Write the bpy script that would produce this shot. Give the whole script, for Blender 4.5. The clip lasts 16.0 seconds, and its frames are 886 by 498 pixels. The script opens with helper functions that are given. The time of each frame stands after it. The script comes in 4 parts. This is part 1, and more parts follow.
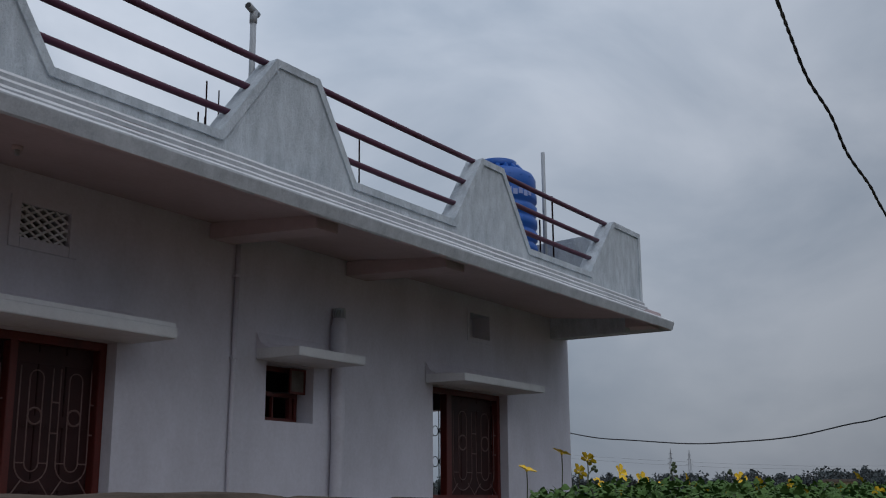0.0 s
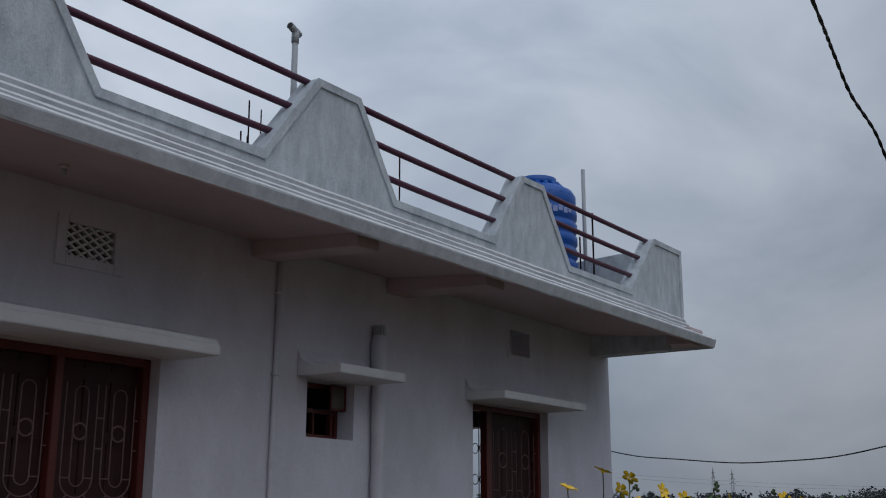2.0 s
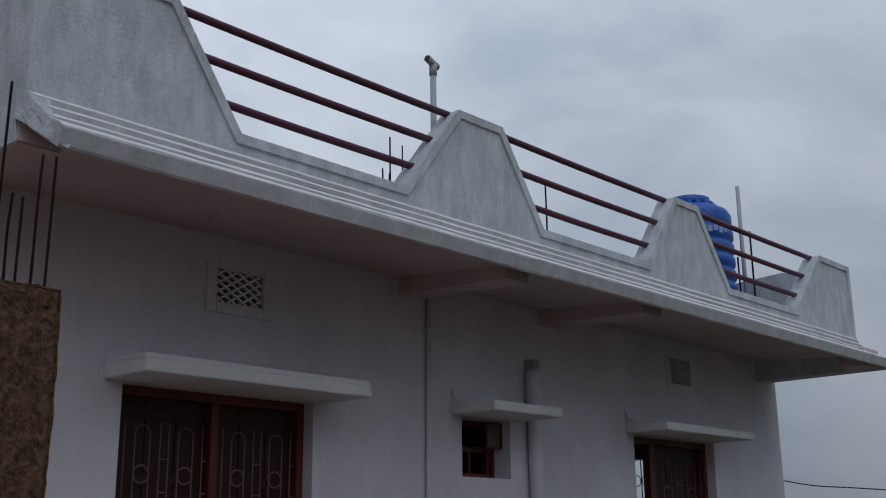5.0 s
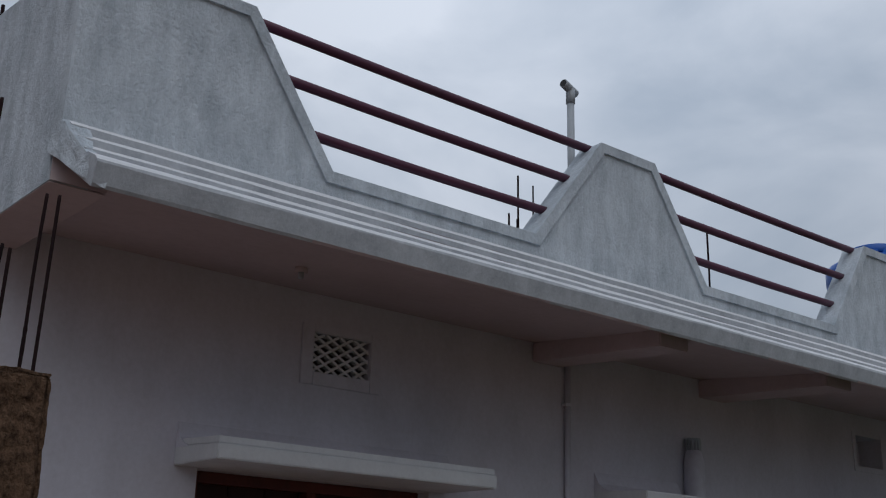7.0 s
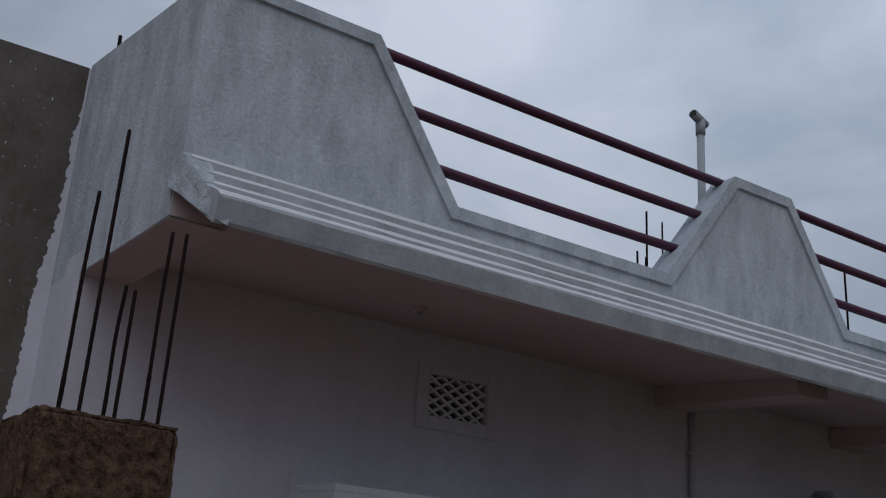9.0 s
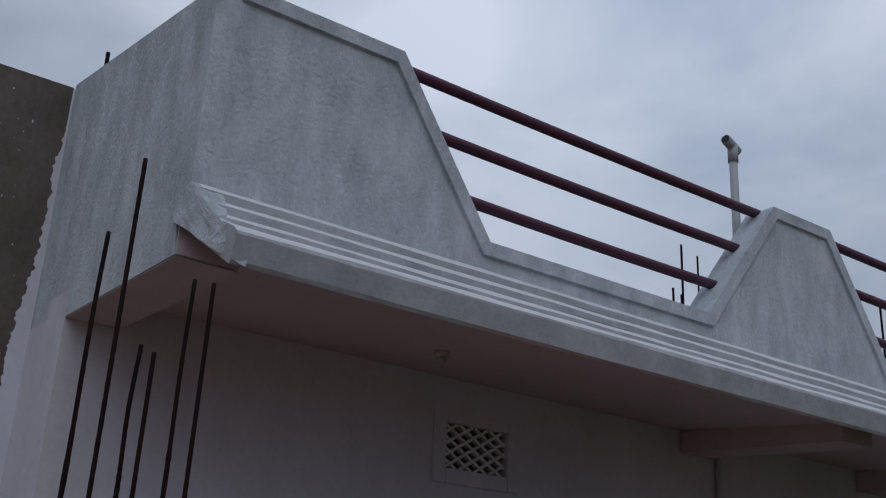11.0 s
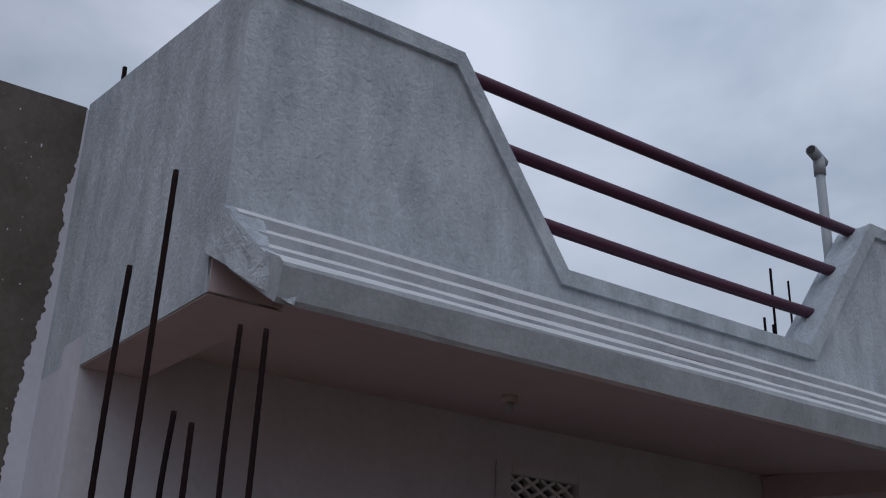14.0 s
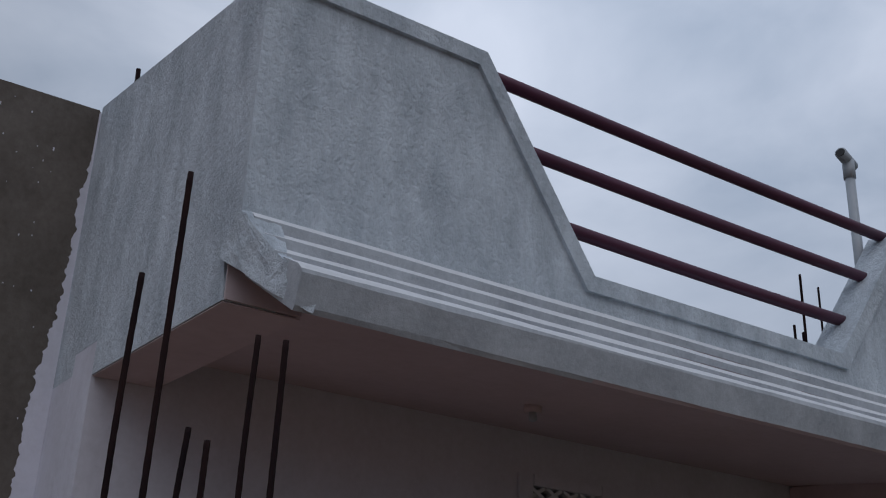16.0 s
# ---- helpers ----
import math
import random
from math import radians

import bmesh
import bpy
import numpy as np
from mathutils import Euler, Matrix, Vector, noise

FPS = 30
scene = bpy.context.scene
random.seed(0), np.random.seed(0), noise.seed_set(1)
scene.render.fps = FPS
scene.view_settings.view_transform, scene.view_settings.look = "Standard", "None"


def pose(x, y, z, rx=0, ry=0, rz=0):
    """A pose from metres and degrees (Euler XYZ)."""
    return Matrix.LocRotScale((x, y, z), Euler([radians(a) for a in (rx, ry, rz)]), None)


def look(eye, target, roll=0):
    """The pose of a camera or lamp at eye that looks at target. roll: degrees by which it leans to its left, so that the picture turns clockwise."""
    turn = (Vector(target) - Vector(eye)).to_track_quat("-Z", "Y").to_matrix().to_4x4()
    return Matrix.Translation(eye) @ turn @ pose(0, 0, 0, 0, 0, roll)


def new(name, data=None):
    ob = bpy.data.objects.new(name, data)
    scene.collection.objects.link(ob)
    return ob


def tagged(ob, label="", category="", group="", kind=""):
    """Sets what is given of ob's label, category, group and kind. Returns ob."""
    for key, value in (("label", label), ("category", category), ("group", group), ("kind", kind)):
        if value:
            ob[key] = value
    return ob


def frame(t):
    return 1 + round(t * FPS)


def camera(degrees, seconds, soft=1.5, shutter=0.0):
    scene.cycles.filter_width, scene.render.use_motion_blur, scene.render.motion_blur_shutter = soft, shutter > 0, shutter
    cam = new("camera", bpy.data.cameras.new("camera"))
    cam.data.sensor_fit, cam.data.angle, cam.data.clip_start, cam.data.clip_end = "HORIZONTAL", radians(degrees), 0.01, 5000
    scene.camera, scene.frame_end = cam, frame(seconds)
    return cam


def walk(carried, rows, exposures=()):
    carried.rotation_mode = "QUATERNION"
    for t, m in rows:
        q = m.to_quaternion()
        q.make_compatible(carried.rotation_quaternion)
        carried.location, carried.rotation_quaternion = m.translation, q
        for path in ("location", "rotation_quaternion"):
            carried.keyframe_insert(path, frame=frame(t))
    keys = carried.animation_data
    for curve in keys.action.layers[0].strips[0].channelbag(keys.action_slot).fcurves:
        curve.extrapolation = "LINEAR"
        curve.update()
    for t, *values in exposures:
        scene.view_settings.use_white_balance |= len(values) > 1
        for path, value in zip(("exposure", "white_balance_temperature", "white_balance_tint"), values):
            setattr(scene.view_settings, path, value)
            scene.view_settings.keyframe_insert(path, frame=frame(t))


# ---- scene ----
LENS = 44.0
cam = camera(LENS, 16.0, soft=1.1)
PATH = [
    (0, (-2.477, -6.498, 1.601), (-0.842, -5.435, 2.045), -0.30),
    (0.5, (-2.491, -6.498, 1.607), (-0.858, -5.434, 2.056), -0.20),
    (1, (-2.485, -6.492, 1.597), (-0.862, -5.417, 2.056), -0.25),
    (1.5, (-2.492, -6.499, 1.598), (-0.884, -5.405, 2.064), -0.08),
    (2, (-2.496, -6.506, 1.601), (-0.907, -5.387, 2.075), 0.15),
    (2.5, (-2.507, -6.521, 1.601), (-0.943, -5.375, 2.092), 0.36),
    (3, (-2.502, -6.522, 1.608), (-0.963, -5.349, 2.113), 0.18),
    (3.5, (-2.483, -6.459, 1.643), (-0.964, -5.260, 2.151), -0.37),
    (6, (-1.875, -6.106, 1.846), (-0.562, -4.704, 2.404), 0.30),
    (6.5, (-1.547, -5.752, 1.995), (-0.288, -4.312, 2.580), 0.95),
    (7, (-1.343, -5.529, 2.104), (-0.151, -4.044, 2.715), 1.64),
    (7.5, (-1.251, -5.281, 2.163), (-0.095, -3.781, 2.806), 1.89),
    (8, (-1.171, -5.227, 2.232), (-0.104, -3.658, 2.865), 2.88),
    (8.5, (-1.229, -5.265, 2.220), (-0.181, -3.685, 2.857), 3.40),
    (9, (-1.327, -5.190, 2.234), (-0.276, -3.621, 2.890), 3.71),
    (11.5, (-1.299, -4.557, 2.487), (-0.203, -3.039, 3.192), 2.81),
    (12, (-1.319, -4.534, 2.494), (-0.251, -2.998, 3.201), 2.64),
    (12.5, (-1.338, -4.541, 2.489), (-0.288, -2.992, 3.195), 2.44),
    (13, (-1.273, -4.393, 2.543), (-0.227, -2.847, 3.262), 2.28),
    (13.5, (-1.180, -4.186, 2.616), (-0.127, -2.653, 3.352), 2.17),
    (14, (-1.118, -4.043, 2.666), (-0.062, -2.520, 3.416), 2.13),
    (14.5, (-1.090, -3.974, 2.696), (-0.032, -2.452, 3.448), 2.14),
    (15, (-1.074, -3.931, 2.710), (-0.022, -2.408, 3.466), 2.18),
    (15.5, (-1.076, -3.929, 2.712), (-0.031, -2.400, 3.468), 2.28),
    (16, (-1.079, -3.933, 2.713), (-0.045, -2.398, 3.471), 2.39),
]
walk(cam, [(t, look(eye, target, roll)) for t, eye, target, roll in PATH], exposures=[(0, 0.05, 6350, 12), (3.5, 0.05, 6350, 12), (6, 0.08, 6450, 12), (8, 0.05, 6350, 12), (8.5, 0.03, 6350, 12), (9, -0.18, 6250, 13), (11.5, -0.06, 6180, 14), (16, -0.03, 6180, 14)])

# ---- light: an overcast monsoon sky ----
world = bpy.data.worlds.new("overcast_sky")
scene.world = world
world.use_nodes = True
wn, wl = world.node_tree.nodes, world.node_tree.links
wn.clear()
w_out = wn.new("ShaderNodeOutputWorld")
w_bg = wn.new("ShaderNodeBackground")
w_sky = wn.new("ShaderNodeTexSky")
w_sky.sky_type, w_sky.sun_disc = "NISHITA", False
w_sky.sun_elevation, w_sky.sun_rotation = radians(52), radians(-150)
w_sky.air_density, w_sky.dust_density = 1.0, 4.0
w_co = wn.new("ShaderNodeTexCoord")
w_map = wn.new("ShaderNodeMapping")
w_map.inputs["Scale"].default_value = (1.0, 1.0, 1.9)
w_n1 = wn.new("ShaderNodeTexNoise")
w_n1.inputs["Scale"].default_value, w_n1.inputs["Detail"].default_value = 3.4, 7.0
w_n1.inputs["Roughness"].default_value, w_n1.inputs["Distortion"].default_value = 0.5, 0.35
w_ramp = wn.new("ShaderNodeValToRGB")
w_ramp.color_ramp.elements[0].position, w_ramp.color_ramp.elements[0].color = 0.34, (0.296, 0.350, 0.418, 1)
w_ramp.color_ramp.elements[1].position, w_ramp.color_ramp.elements[1].color = 0.66, (0.500, 0.546, 0.606, 1)
w_sep = wn.new("ShaderNodeSeparateXYZ")
w_alt = wn.new("ShaderNodeMapRange")
for k, v in (("From Min", -0.05), ("From Max", 0.36), ("To Min", 0.52), ("To Max", 0.96)):
    w_alt.inputs[k].default_value = v
w_cloud = wn.new("ShaderNodeMix")
w_cloud.data_type, w_cloud.blend_type = "RGBA", "MULTIPLY"
w_cloud.inputs["Factor"].default_value = 1.0
w_mix = wn.new("ShaderNodeMix")
w_mix.data_type = "RGBA"
w_mix.inputs["Factor"].default_value = 0.93
w_dim = wn.new("ShaderNodeMix")
w_dim.data_type, w_dim.blend_type = "RGBA", "MULTIPLY"
w_dim.inputs["Factor"].default_value = 1.0
w_dim.inputs[7].default_value = (0.08, 0.08, 0.08, 1)
w_dot = wn.new("ShaderNodeVectorMath")
w_dot.operation = "DOT_PRODUCT"
w_dot.inputs[1].default_value = (0.66, 0.67, 0.34)
w_glow = wn.new("ShaderNodeMapRange")
for k, v in (("From Min", 0.76), ("From Max", 1.0), ("To Min", 0.73), ("To Max", 1.26)):
    w_glow.inputs[k].default_value = v
w_lit = wn.new("ShaderNodeMath")
w_lit.operation = "MULTIPLY"
wl.new(w_co.outputs["Generated"], w_dot.inputs[0])
wl.new(w_dot.outputs["Value"], w_glow.inputs["Value"])
wl.new(w_glow.outputs["Result"], w_lit.inputs[1])
# an overcast sky grows brighter towards the zenith
w_top = wn.new("ShaderNodeMapRange")
for k, v in (("From Min", 0.35), ("From Max", 1.0), ("To Min", 0.0), ("To Max", 0.75)):
    w_top.inputs[k].default_value = v
w_sum = wn.new("ShaderNodeMath")
w_sum.operation = "ADD"
wl.new(w_sep.outputs["Z"], w_top.inputs["Value"])
wl.new(w_alt.outputs["Result"], w_sum.inputs[0])
wl.new(w_top.outputs["Result"], w_sum.inputs[1])
wl.new(w_sum.outputs[0], w_lit.inputs[0])
wl.new(w_co.outputs["Generated"], w_map.inputs["Vector"])
wl.new(w_map.outputs["Vector"], w_n1.inputs["Vector"])
wl.new(w_n1.outputs["Fac"], w_ramp.inputs["Fac"])
wl.new(w_co.outputs["Generated"], w_sep.inputs["Vector"])
wl.new(w_sep.outputs["Z"], w_alt.inputs["Value"])
wl.new(w_ramp.outputs["Color"], w_cloud.inputs[6])
wl.new(w_lit.outputs[0], w_cloud.inputs[7])
wl.new(w_sky.outputs["Color"], w_dim.inputs[6])
wl.new(w_dim.outputs[2], w_mix.inputs[6])
wl.new(w_cloud.outputs[2], w_mix.inputs[7])
wl.new(w_mix.outputs[2], w_bg.inputs["Color"])
w_bg.inputs["Strength"].default_value = 1.0
wl.new(w_bg.outputs[0], w_out.inputs["Surface"])

sun = new("sun", bpy.data.lights.new("sun", "SUN"))
sun.data.energy, sun.data.angle, sun.data.color = 0.62, radians(70), (1.0, 0.965, 0.93)
sun.matrix_world = look((-8, -14, 20), (0, 0, 0))

# ---- materials ----


def material(name, base, second, rough=0.8, grain=40.0, stain=1.5, amount=0.5, bump=0.15, streak=0.0, metal=0.0, depth=0.01, spread=(0.35, 0.7)):
    """Two tones mixed by stains and grain, with a fine relief; streak stretches the stains downwards."""
    m = bpy.data.materials.new(name)
    m.use_nodes = True
    n, l = m.node_tree.nodes, m.node_tree.links
    p = n["Principled BSDF"]
    co = n.new("ShaderNodeTexCoord")
    mp = n.new("ShaderNodeMapping")
    mp.inputs["Scale"].default_value = (1, 1, 1.0 - streak)
    a = n.new("ShaderNodeTexNoise")
    a.inputs["Scale"].default_value, a.inputs["Detail"].default_value, a.inputs["Roughness"].default_value = stain, 8, 0.68
    b = n.new("ShaderNodeTexNoise")
    b.inputs["Scale"].default_value, b.inputs["Detail"].default_value, b.inputs["Roughness"].default_value = grain, 4, 0.65
    r = n.new("ShaderNodeMapRange")
    r.inputs["From Min"].default_value, r.inputs["From Max"].default_value = spread
    mixer = n.new("ShaderNodeMath")
    mixer.operation = "MULTIPLY_ADD"
    mixer.inputs[1].default_value = 0.35
    c = n.new("ShaderNodeMix")
    c.data_type = "RGBA"
    c.inputs[6].default_value, c.inputs[7].default_value = (*base, 1), (*second, 1)
    bp = n.new("ShaderNodeBump")
    bp.inputs["Strength"].default_value, bp.inputs["Distance"].default_value = bump, depth
    sc = n.new("ShaderNodeMath")
    sc.operation = "MULTIPLY"
    sc.inputs[1].default_value = amount
    l.new(co.outputs["Object"], mp.inputs["Vector"])
    l.new(mp.outputs["Vector"], a.inputs["Vector"])
    l.new(co.outputs["Object"], b.inputs["Vector"])
    l.new(b.outputs["Fac"], mixer.inputs[0])
    l.new(a.outputs["Fac"], mixer.inputs[2])
    sub = n.new("ShaderNodeMath")
    sub.operation = "SUBTRACT"
    sub.inputs[1].default_value = 0.175
    l.new(mixer.outputs[0], sub.inputs[0])
    l.new(sub.outputs[0], r.inputs["Value"])
    l.new(r.outputs["Result"], sc.inputs[0])
    l.new(sc.outputs[0], c.inputs["Factor"])
    l.new(c.outputs[2], p.inputs["Base Color"])
    l.new(mixer.outputs[0], bp.inputs["Height"])
    l.new(bp.outputs["Normal"], p.inputs["Normal"])
    p.inputs["Roughness"].default_value, p.inputs["Metallic"].default_value = rough, metal
    p.inputs["Specular IOR Level"].default_value = 0.08 if rough > 0.8 else 0.4
    return m


whitewash = material("whitewashed_wall", (0.625, 0.635, 0.715), (0.47, 0.475, 0.53), 0.9, 30, 1.1, 0.9, 0.35, 0.5, depth=0.008)
parapet_paint = material("whitewashed_rough_plaster", (0.56, 0.625, 0.685), (0.27, 0.315, 0.36), 0.92, 46, 7.5, 0.78, 1.0, 0.62, depth=0.024, spread=(0.36, 0.74))
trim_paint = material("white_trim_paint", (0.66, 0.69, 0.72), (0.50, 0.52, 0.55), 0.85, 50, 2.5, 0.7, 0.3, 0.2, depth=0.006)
# whitewash greyed to carry the shade on cornice risers and lip
shaded_lip_paint = material("shaded_lip_plaster", (0.46, 0.495, 0.535), (0.28, 0.305, 0.335), 0.92, 60, 6.0, 0.8, 0.6, 0.2, depth=0.009)
# whitewash with the soil's warm bounce and eave shade mixed into its colour
soffit_bounce_paint = material("bounce_tinted_whitewash", (0.53, 0.455, 0.48), (0.38, 0.315, 0.325), 0.9, 20, 0.7, 0.7, 0.15, 0.0, depth=0.005)
cement = material("bare_cement_render", (0.095, 0.084, 0.074), (0.18, 0.162, 0.147), 0.9, 30, 3.2, 0.75, 0.7, 0.35, depth=0.01)
rough_concrete = material("weathered_concrete", (0.200, 0.125, 0.082), (0.036, 0.022, 0.015), 0.95, 160, 38.0, 0.9, 1.0, 0.2, depth=0.03, spread=(0.38, 0.66))
old_wall = material("mossy_old_masonry", (0.125, 0.098, 0.08), (0.04, 0.034, 0.026), 0.95, 25, 3.0, 0.9, 0.9, 0.0, depth=0.03)
rail_paint = material("maroon_gloss_paint", (0.082, 0.019, 0.046), (0.05, 0.015, 0.032), 0.5, 60, 5, 0.6, 0.08, depth=0.003)
wood = material("red_brown_wood", (0.12, 0.020, 0.015), (0.03, 0.009, 0.008), 0.5, 60, 4, 0.8, 0.15, 0.8, depth=0.004)
dark_wood = material("dark_brown_shutter_wood", (0.034, 0.006, 0.006), (0.016, 0.004, 0.004), 0.6, 50, 4, 0.8, 0.15, 0.8, depth=0.004)
grille_paint = material("brown_grille_paint", (0.15, 0.09, 0.085), (0.09, 0.05, 0.045), 0.5, 60, 5, 0.6, 0.05, depth=0.002)
black_iron = material("black_iron", (0.02, 0.02, 0.022), (0.03, 0.025, 0.022), 0.55, 60, 5, 0.6, 0.05, depth=0.002)
rust = material("rusty_steel", (0.010, 0.007, 0.009), (0.030, 0.015, 0.014), 0.85, 80, 9, 0.8, 0.5, 0.5, depth=0.004)
pvc = material("grey_pvc", (0.36, 0.40, 0.44), (0.27, 0.30, 0.33), 0.5, 40, 4, 0.6, 0.05, depth=0.002)
tank_blue = material("blue_polyethylene", (0.012, 0.095, 0.40), (0.02, 0.12, 0.46), 0.42, 30, 2, 0.6, 0.05, depth=0.003)
label_white = material("white_print", (0.30, 0.36, 0.60), (0.2, 0.27, 0.5), 0.6, 30, 6, 0.8, 0.0)
cable_black = material("black_cable_sheath", (0.008, 0.01, 0.016), (0.012, 0.014, 0.02), 0.5, 40, 5, 0.6, 0.1, depth=0.002)
# dimness of the unlit rooms is put into this darker plaster
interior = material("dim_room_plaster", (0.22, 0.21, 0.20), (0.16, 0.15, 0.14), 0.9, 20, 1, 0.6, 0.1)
soil = material("damp_soil", (0.29, 0.185, 0.135), (0.19, 0.135, 0.10), 0.95, 8, 0.5, 0.9, 0.6, depth=0.05)
leaf = material("vine_leaf", (0.044, 0.105, 0.020), (0.098, 0.178, 0.040), 0.8, 14, 2.5, 0.95, 0.1, depth=0.004)
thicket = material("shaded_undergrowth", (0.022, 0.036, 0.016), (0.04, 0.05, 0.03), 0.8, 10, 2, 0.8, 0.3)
stem = material("vine_stem", (0.05, 0.075, 0.03), (0.06, 0.05, 0.035), 0.6, 30, 4, 0.8, 0.1, depth=0.002)
petal = material("yellow_petal", (0.75, 0.47, 0.015), (0.80, 0.56, 0.03), 0.6, 30, 5, 0.7, 0.1, depth=0.002)
# distance haze is mixed into this blue-grey leaf colour
hazed_foliage = material("haze_tinted_foliage", (0.075, 0.092, 0.098), (0.105, 0.125, 0.132), 0.9, 1.2, 0.25, 0.9, 0.3, depth=0.3)
pylon_steel = material("far_galvanised_steel", (0.25, 0.275, 0.30), (0.22, 0.245, 0.27), 0.6, 10, 1, 0.5, 0.0)
yellow_wall = material("faded_yellow_wall", (0.30, 0.28, 0.17), (0.22, 0.21, 0.15), 0.9, 4, 0.5, 0.7, 0.1)

# ---- mesh helpers ----


def mesh_of(name, bm, mat, smooth=False):
    bmesh.ops.recalc_face_normals(bm, faces=bm.faces[:])
    data = bpy.data.meshes.new(name)
    bm.to_mesh(data)
    bm.free()
    data.materials.append(mat)
    if smooth:
        data.shade_smooth()
    return data


def part(name, bm, mat, parent=None, label="", smooth=False):
    ob = new(name, mesh_of(name, bm, mat, smooth))
    if parent is not None:
        ob.parent = parent
        ob.matrix_parent_inverse = parent.matrix_basis.inverted()
    return tagged(ob, label) if label else ob


def empty(name, at, label, category, group="", kind=""):
    ob = new(name)
    ob.empty_display_size = 0.1
    ob.matrix_basis = Matrix.Translation(at)
    return tagged(ob, label, category, group, kind)


def box(bm, x0, x1, y0, y1, z0, z1, bevel=0.0):
    made = bmesh.ops.create_cube(bm, size=1)["verts"]
    for v in made:
        v.co = Vector((x0 + (v.co.x + 0.5) * (x1 - x0), y0 + (v.co.y + 0.5) * (y1 - y0), z0 + (v.co.z + 0.5) * (z1 - z0)))
    if bevel:
        edges = list({e for v in made for e in v.link_edges})
        bmesh.ops.bevel(bm, geom=edges, offset=bevel, segments=2, affect="EDGES")
    return bm


def a_box(x0, x1, y0, y1, z0, z1, bevel=0.0):
    return box(bmesh.new(), x0, x1, y0, y1, z0, z1, bevel)


def prism(outline, axis, a, b, bevel=0.0, bm=None):
    """An outline of pairs, pushed from a to b along the axis ('x': pairs are y, z; 'y': x, z)."""
    bm = bm or bmesh.new()
    place = (lambda p, v: (v, p[0], p[1])) if axis == "x" else (lambda p, v: (p[0], v, p[1]))
    lo = [bm.verts.new(place(p, a)) for p in outline]
    hi = [bm.verts.new(place(p, b)) for p in outline]
    bm.faces.new(lo), bm.faces.new(hi[::-1])
    n = len(outline)
    for i in range(n):
        bm.faces.new((lo[i], hi[i], hi[(i + 1) % n], lo[(i + 1) % n]))
    if bevel:
        bmesh.ops.bevel(bm, geom=bm.edges[:], offset=bevel, segments=2, affect="EDGES", clamp_overlap=True)
    return bm


def rod(points, radius, sides=10, bm=None, ends=True):
    """A round bar along points."""
    bm = bm or bmesh.new()
    pts = [Vector(p) for p in points]
    rings = []
    for i, p in enumerate(pts):
        d = (pts[min(i + 1, len(pts) - 1)] - pts[max(i - 1, 0)]).normalized()
        u = (Vector((1, 0.02, 0)) if abs(d.z) > 0.8 else Vector((0, 0.02, 1))).cross(d).normalized()
        q = Matrix((u, d.cross(u), d)).transposed()
        r = radius[i] if isinstance(radius, (list, tuple)) else radius
        rings.append([bm.verts.new(p + q @ Vector((r * math.cos(k * math.tau / sides), r * math.sin(k * math.tau / sides), 0))) for k in range(sides)])
    for a, b in zip(rings, rings[1:]):
        for k in range(sides):
            bm.faces.new((a[k], a[(k + 1) % sides], b[(k + 1) % sides], b[k]))
    if ends:
        bm.faces.new(rings[0][::-1]), bm.faces.new(rings[-1])
    return bm


def turned(profile, sides=32, bm=None):
    """A body turned about z from pairs of radius and height."""
    bm = bm or bmesh.new()
    rings = [[bm.verts.new((r * math.cos(k * math.tau / sides), r * math.sin(k * math.tau / sides), z)) for k in range(sides)] for r, z in profile]
    for a, b in zip(rings, rings[1:]):
        for k in range(sides):
            bm.faces.new((a[k], a[(k + 1) % sides], b[(k + 1) % sides], b[k]))
    bm.faces.new(rings[0][::-1]), bm.faces.new(rings[-1])
    return bm


def wall_with_holes(x0, x1, z0, z1, y0, y1, holes):
    """A wall along x with rectangular openings (x0, x1, z0, z1) right through it."""
    xs = sorted({x0, x1, *[h[0] for h in holes], *[h[1] for h in holes]})
    zs = sorted({z0, z1, *[h[2] for h in holes], *[h[3] for h in holes]})
    solid = lambda x, z: x0 < x < x1 and z0 < z < z1 and not any(h[0] < x < h[1] and h[2] < z < h[3] for h in holes)  # noqa: E731
    bm = bmesh.new()
    seen = {}

    def v(x, y, z):
        if (x, y, z) not in seen:
            seen[(x, y, z)] = bm.verts.new((x, y, z))
        return seen[(x, y, z)]

    for i in range(len(xs) - 1):
        for j in range(len(zs) - 1):
            a, b, c, d = xs[i], xs[i + 1], zs[j], zs[j + 1]
            mx, mz = (a + b) / 2, (c + d) / 2
            if not solid(mx, mz):
                continue
            bm.faces.new((v(a, y0, c), v(b, y0, c), v(b, y0, d), v(a, y0, d)))
            bm.faces.new((v(a, y1, d), v(b, y1, d), v(b, y1, c), v(a, y1, c)))
            left = (xs[i - 1] + a) / 2 if i else x0 - 1
            right = (b + xs[i + 2]) / 2 if i + 2 < len(xs) else x1 + 1
            low = (zs[j - 1] + c) / 2 if j else z0 - 1
            high = (d + zs[j + 2]) / 2 if j + 2 < len(zs) else z1 + 1
            if not solid(left, mz):
                bm.faces.new((v(a, y0, d), v(a, y1, d), v(a, y1, c), v(a, y0, c)))
            if not solid(right, mz):
                bm.faces.new((v(b, y0, c), v(b, y1, c), v(b, y1, d), v(b, y0, d)))
            if not solid(mx, low):
                bm.faces.new((v(a, y0, c), v(a, y1, c), v(b, y1, c), v(b, y0, c)))
            if not solid(mx, high):
                bm.faces.new((v(b, y0, d), v(b, y1, d), v(a, y1, d), v(a, y0, d)))
    return bm

# ---- the house: its plan ----
FRONT = -1.215            # face of the parapet over the jutting slab
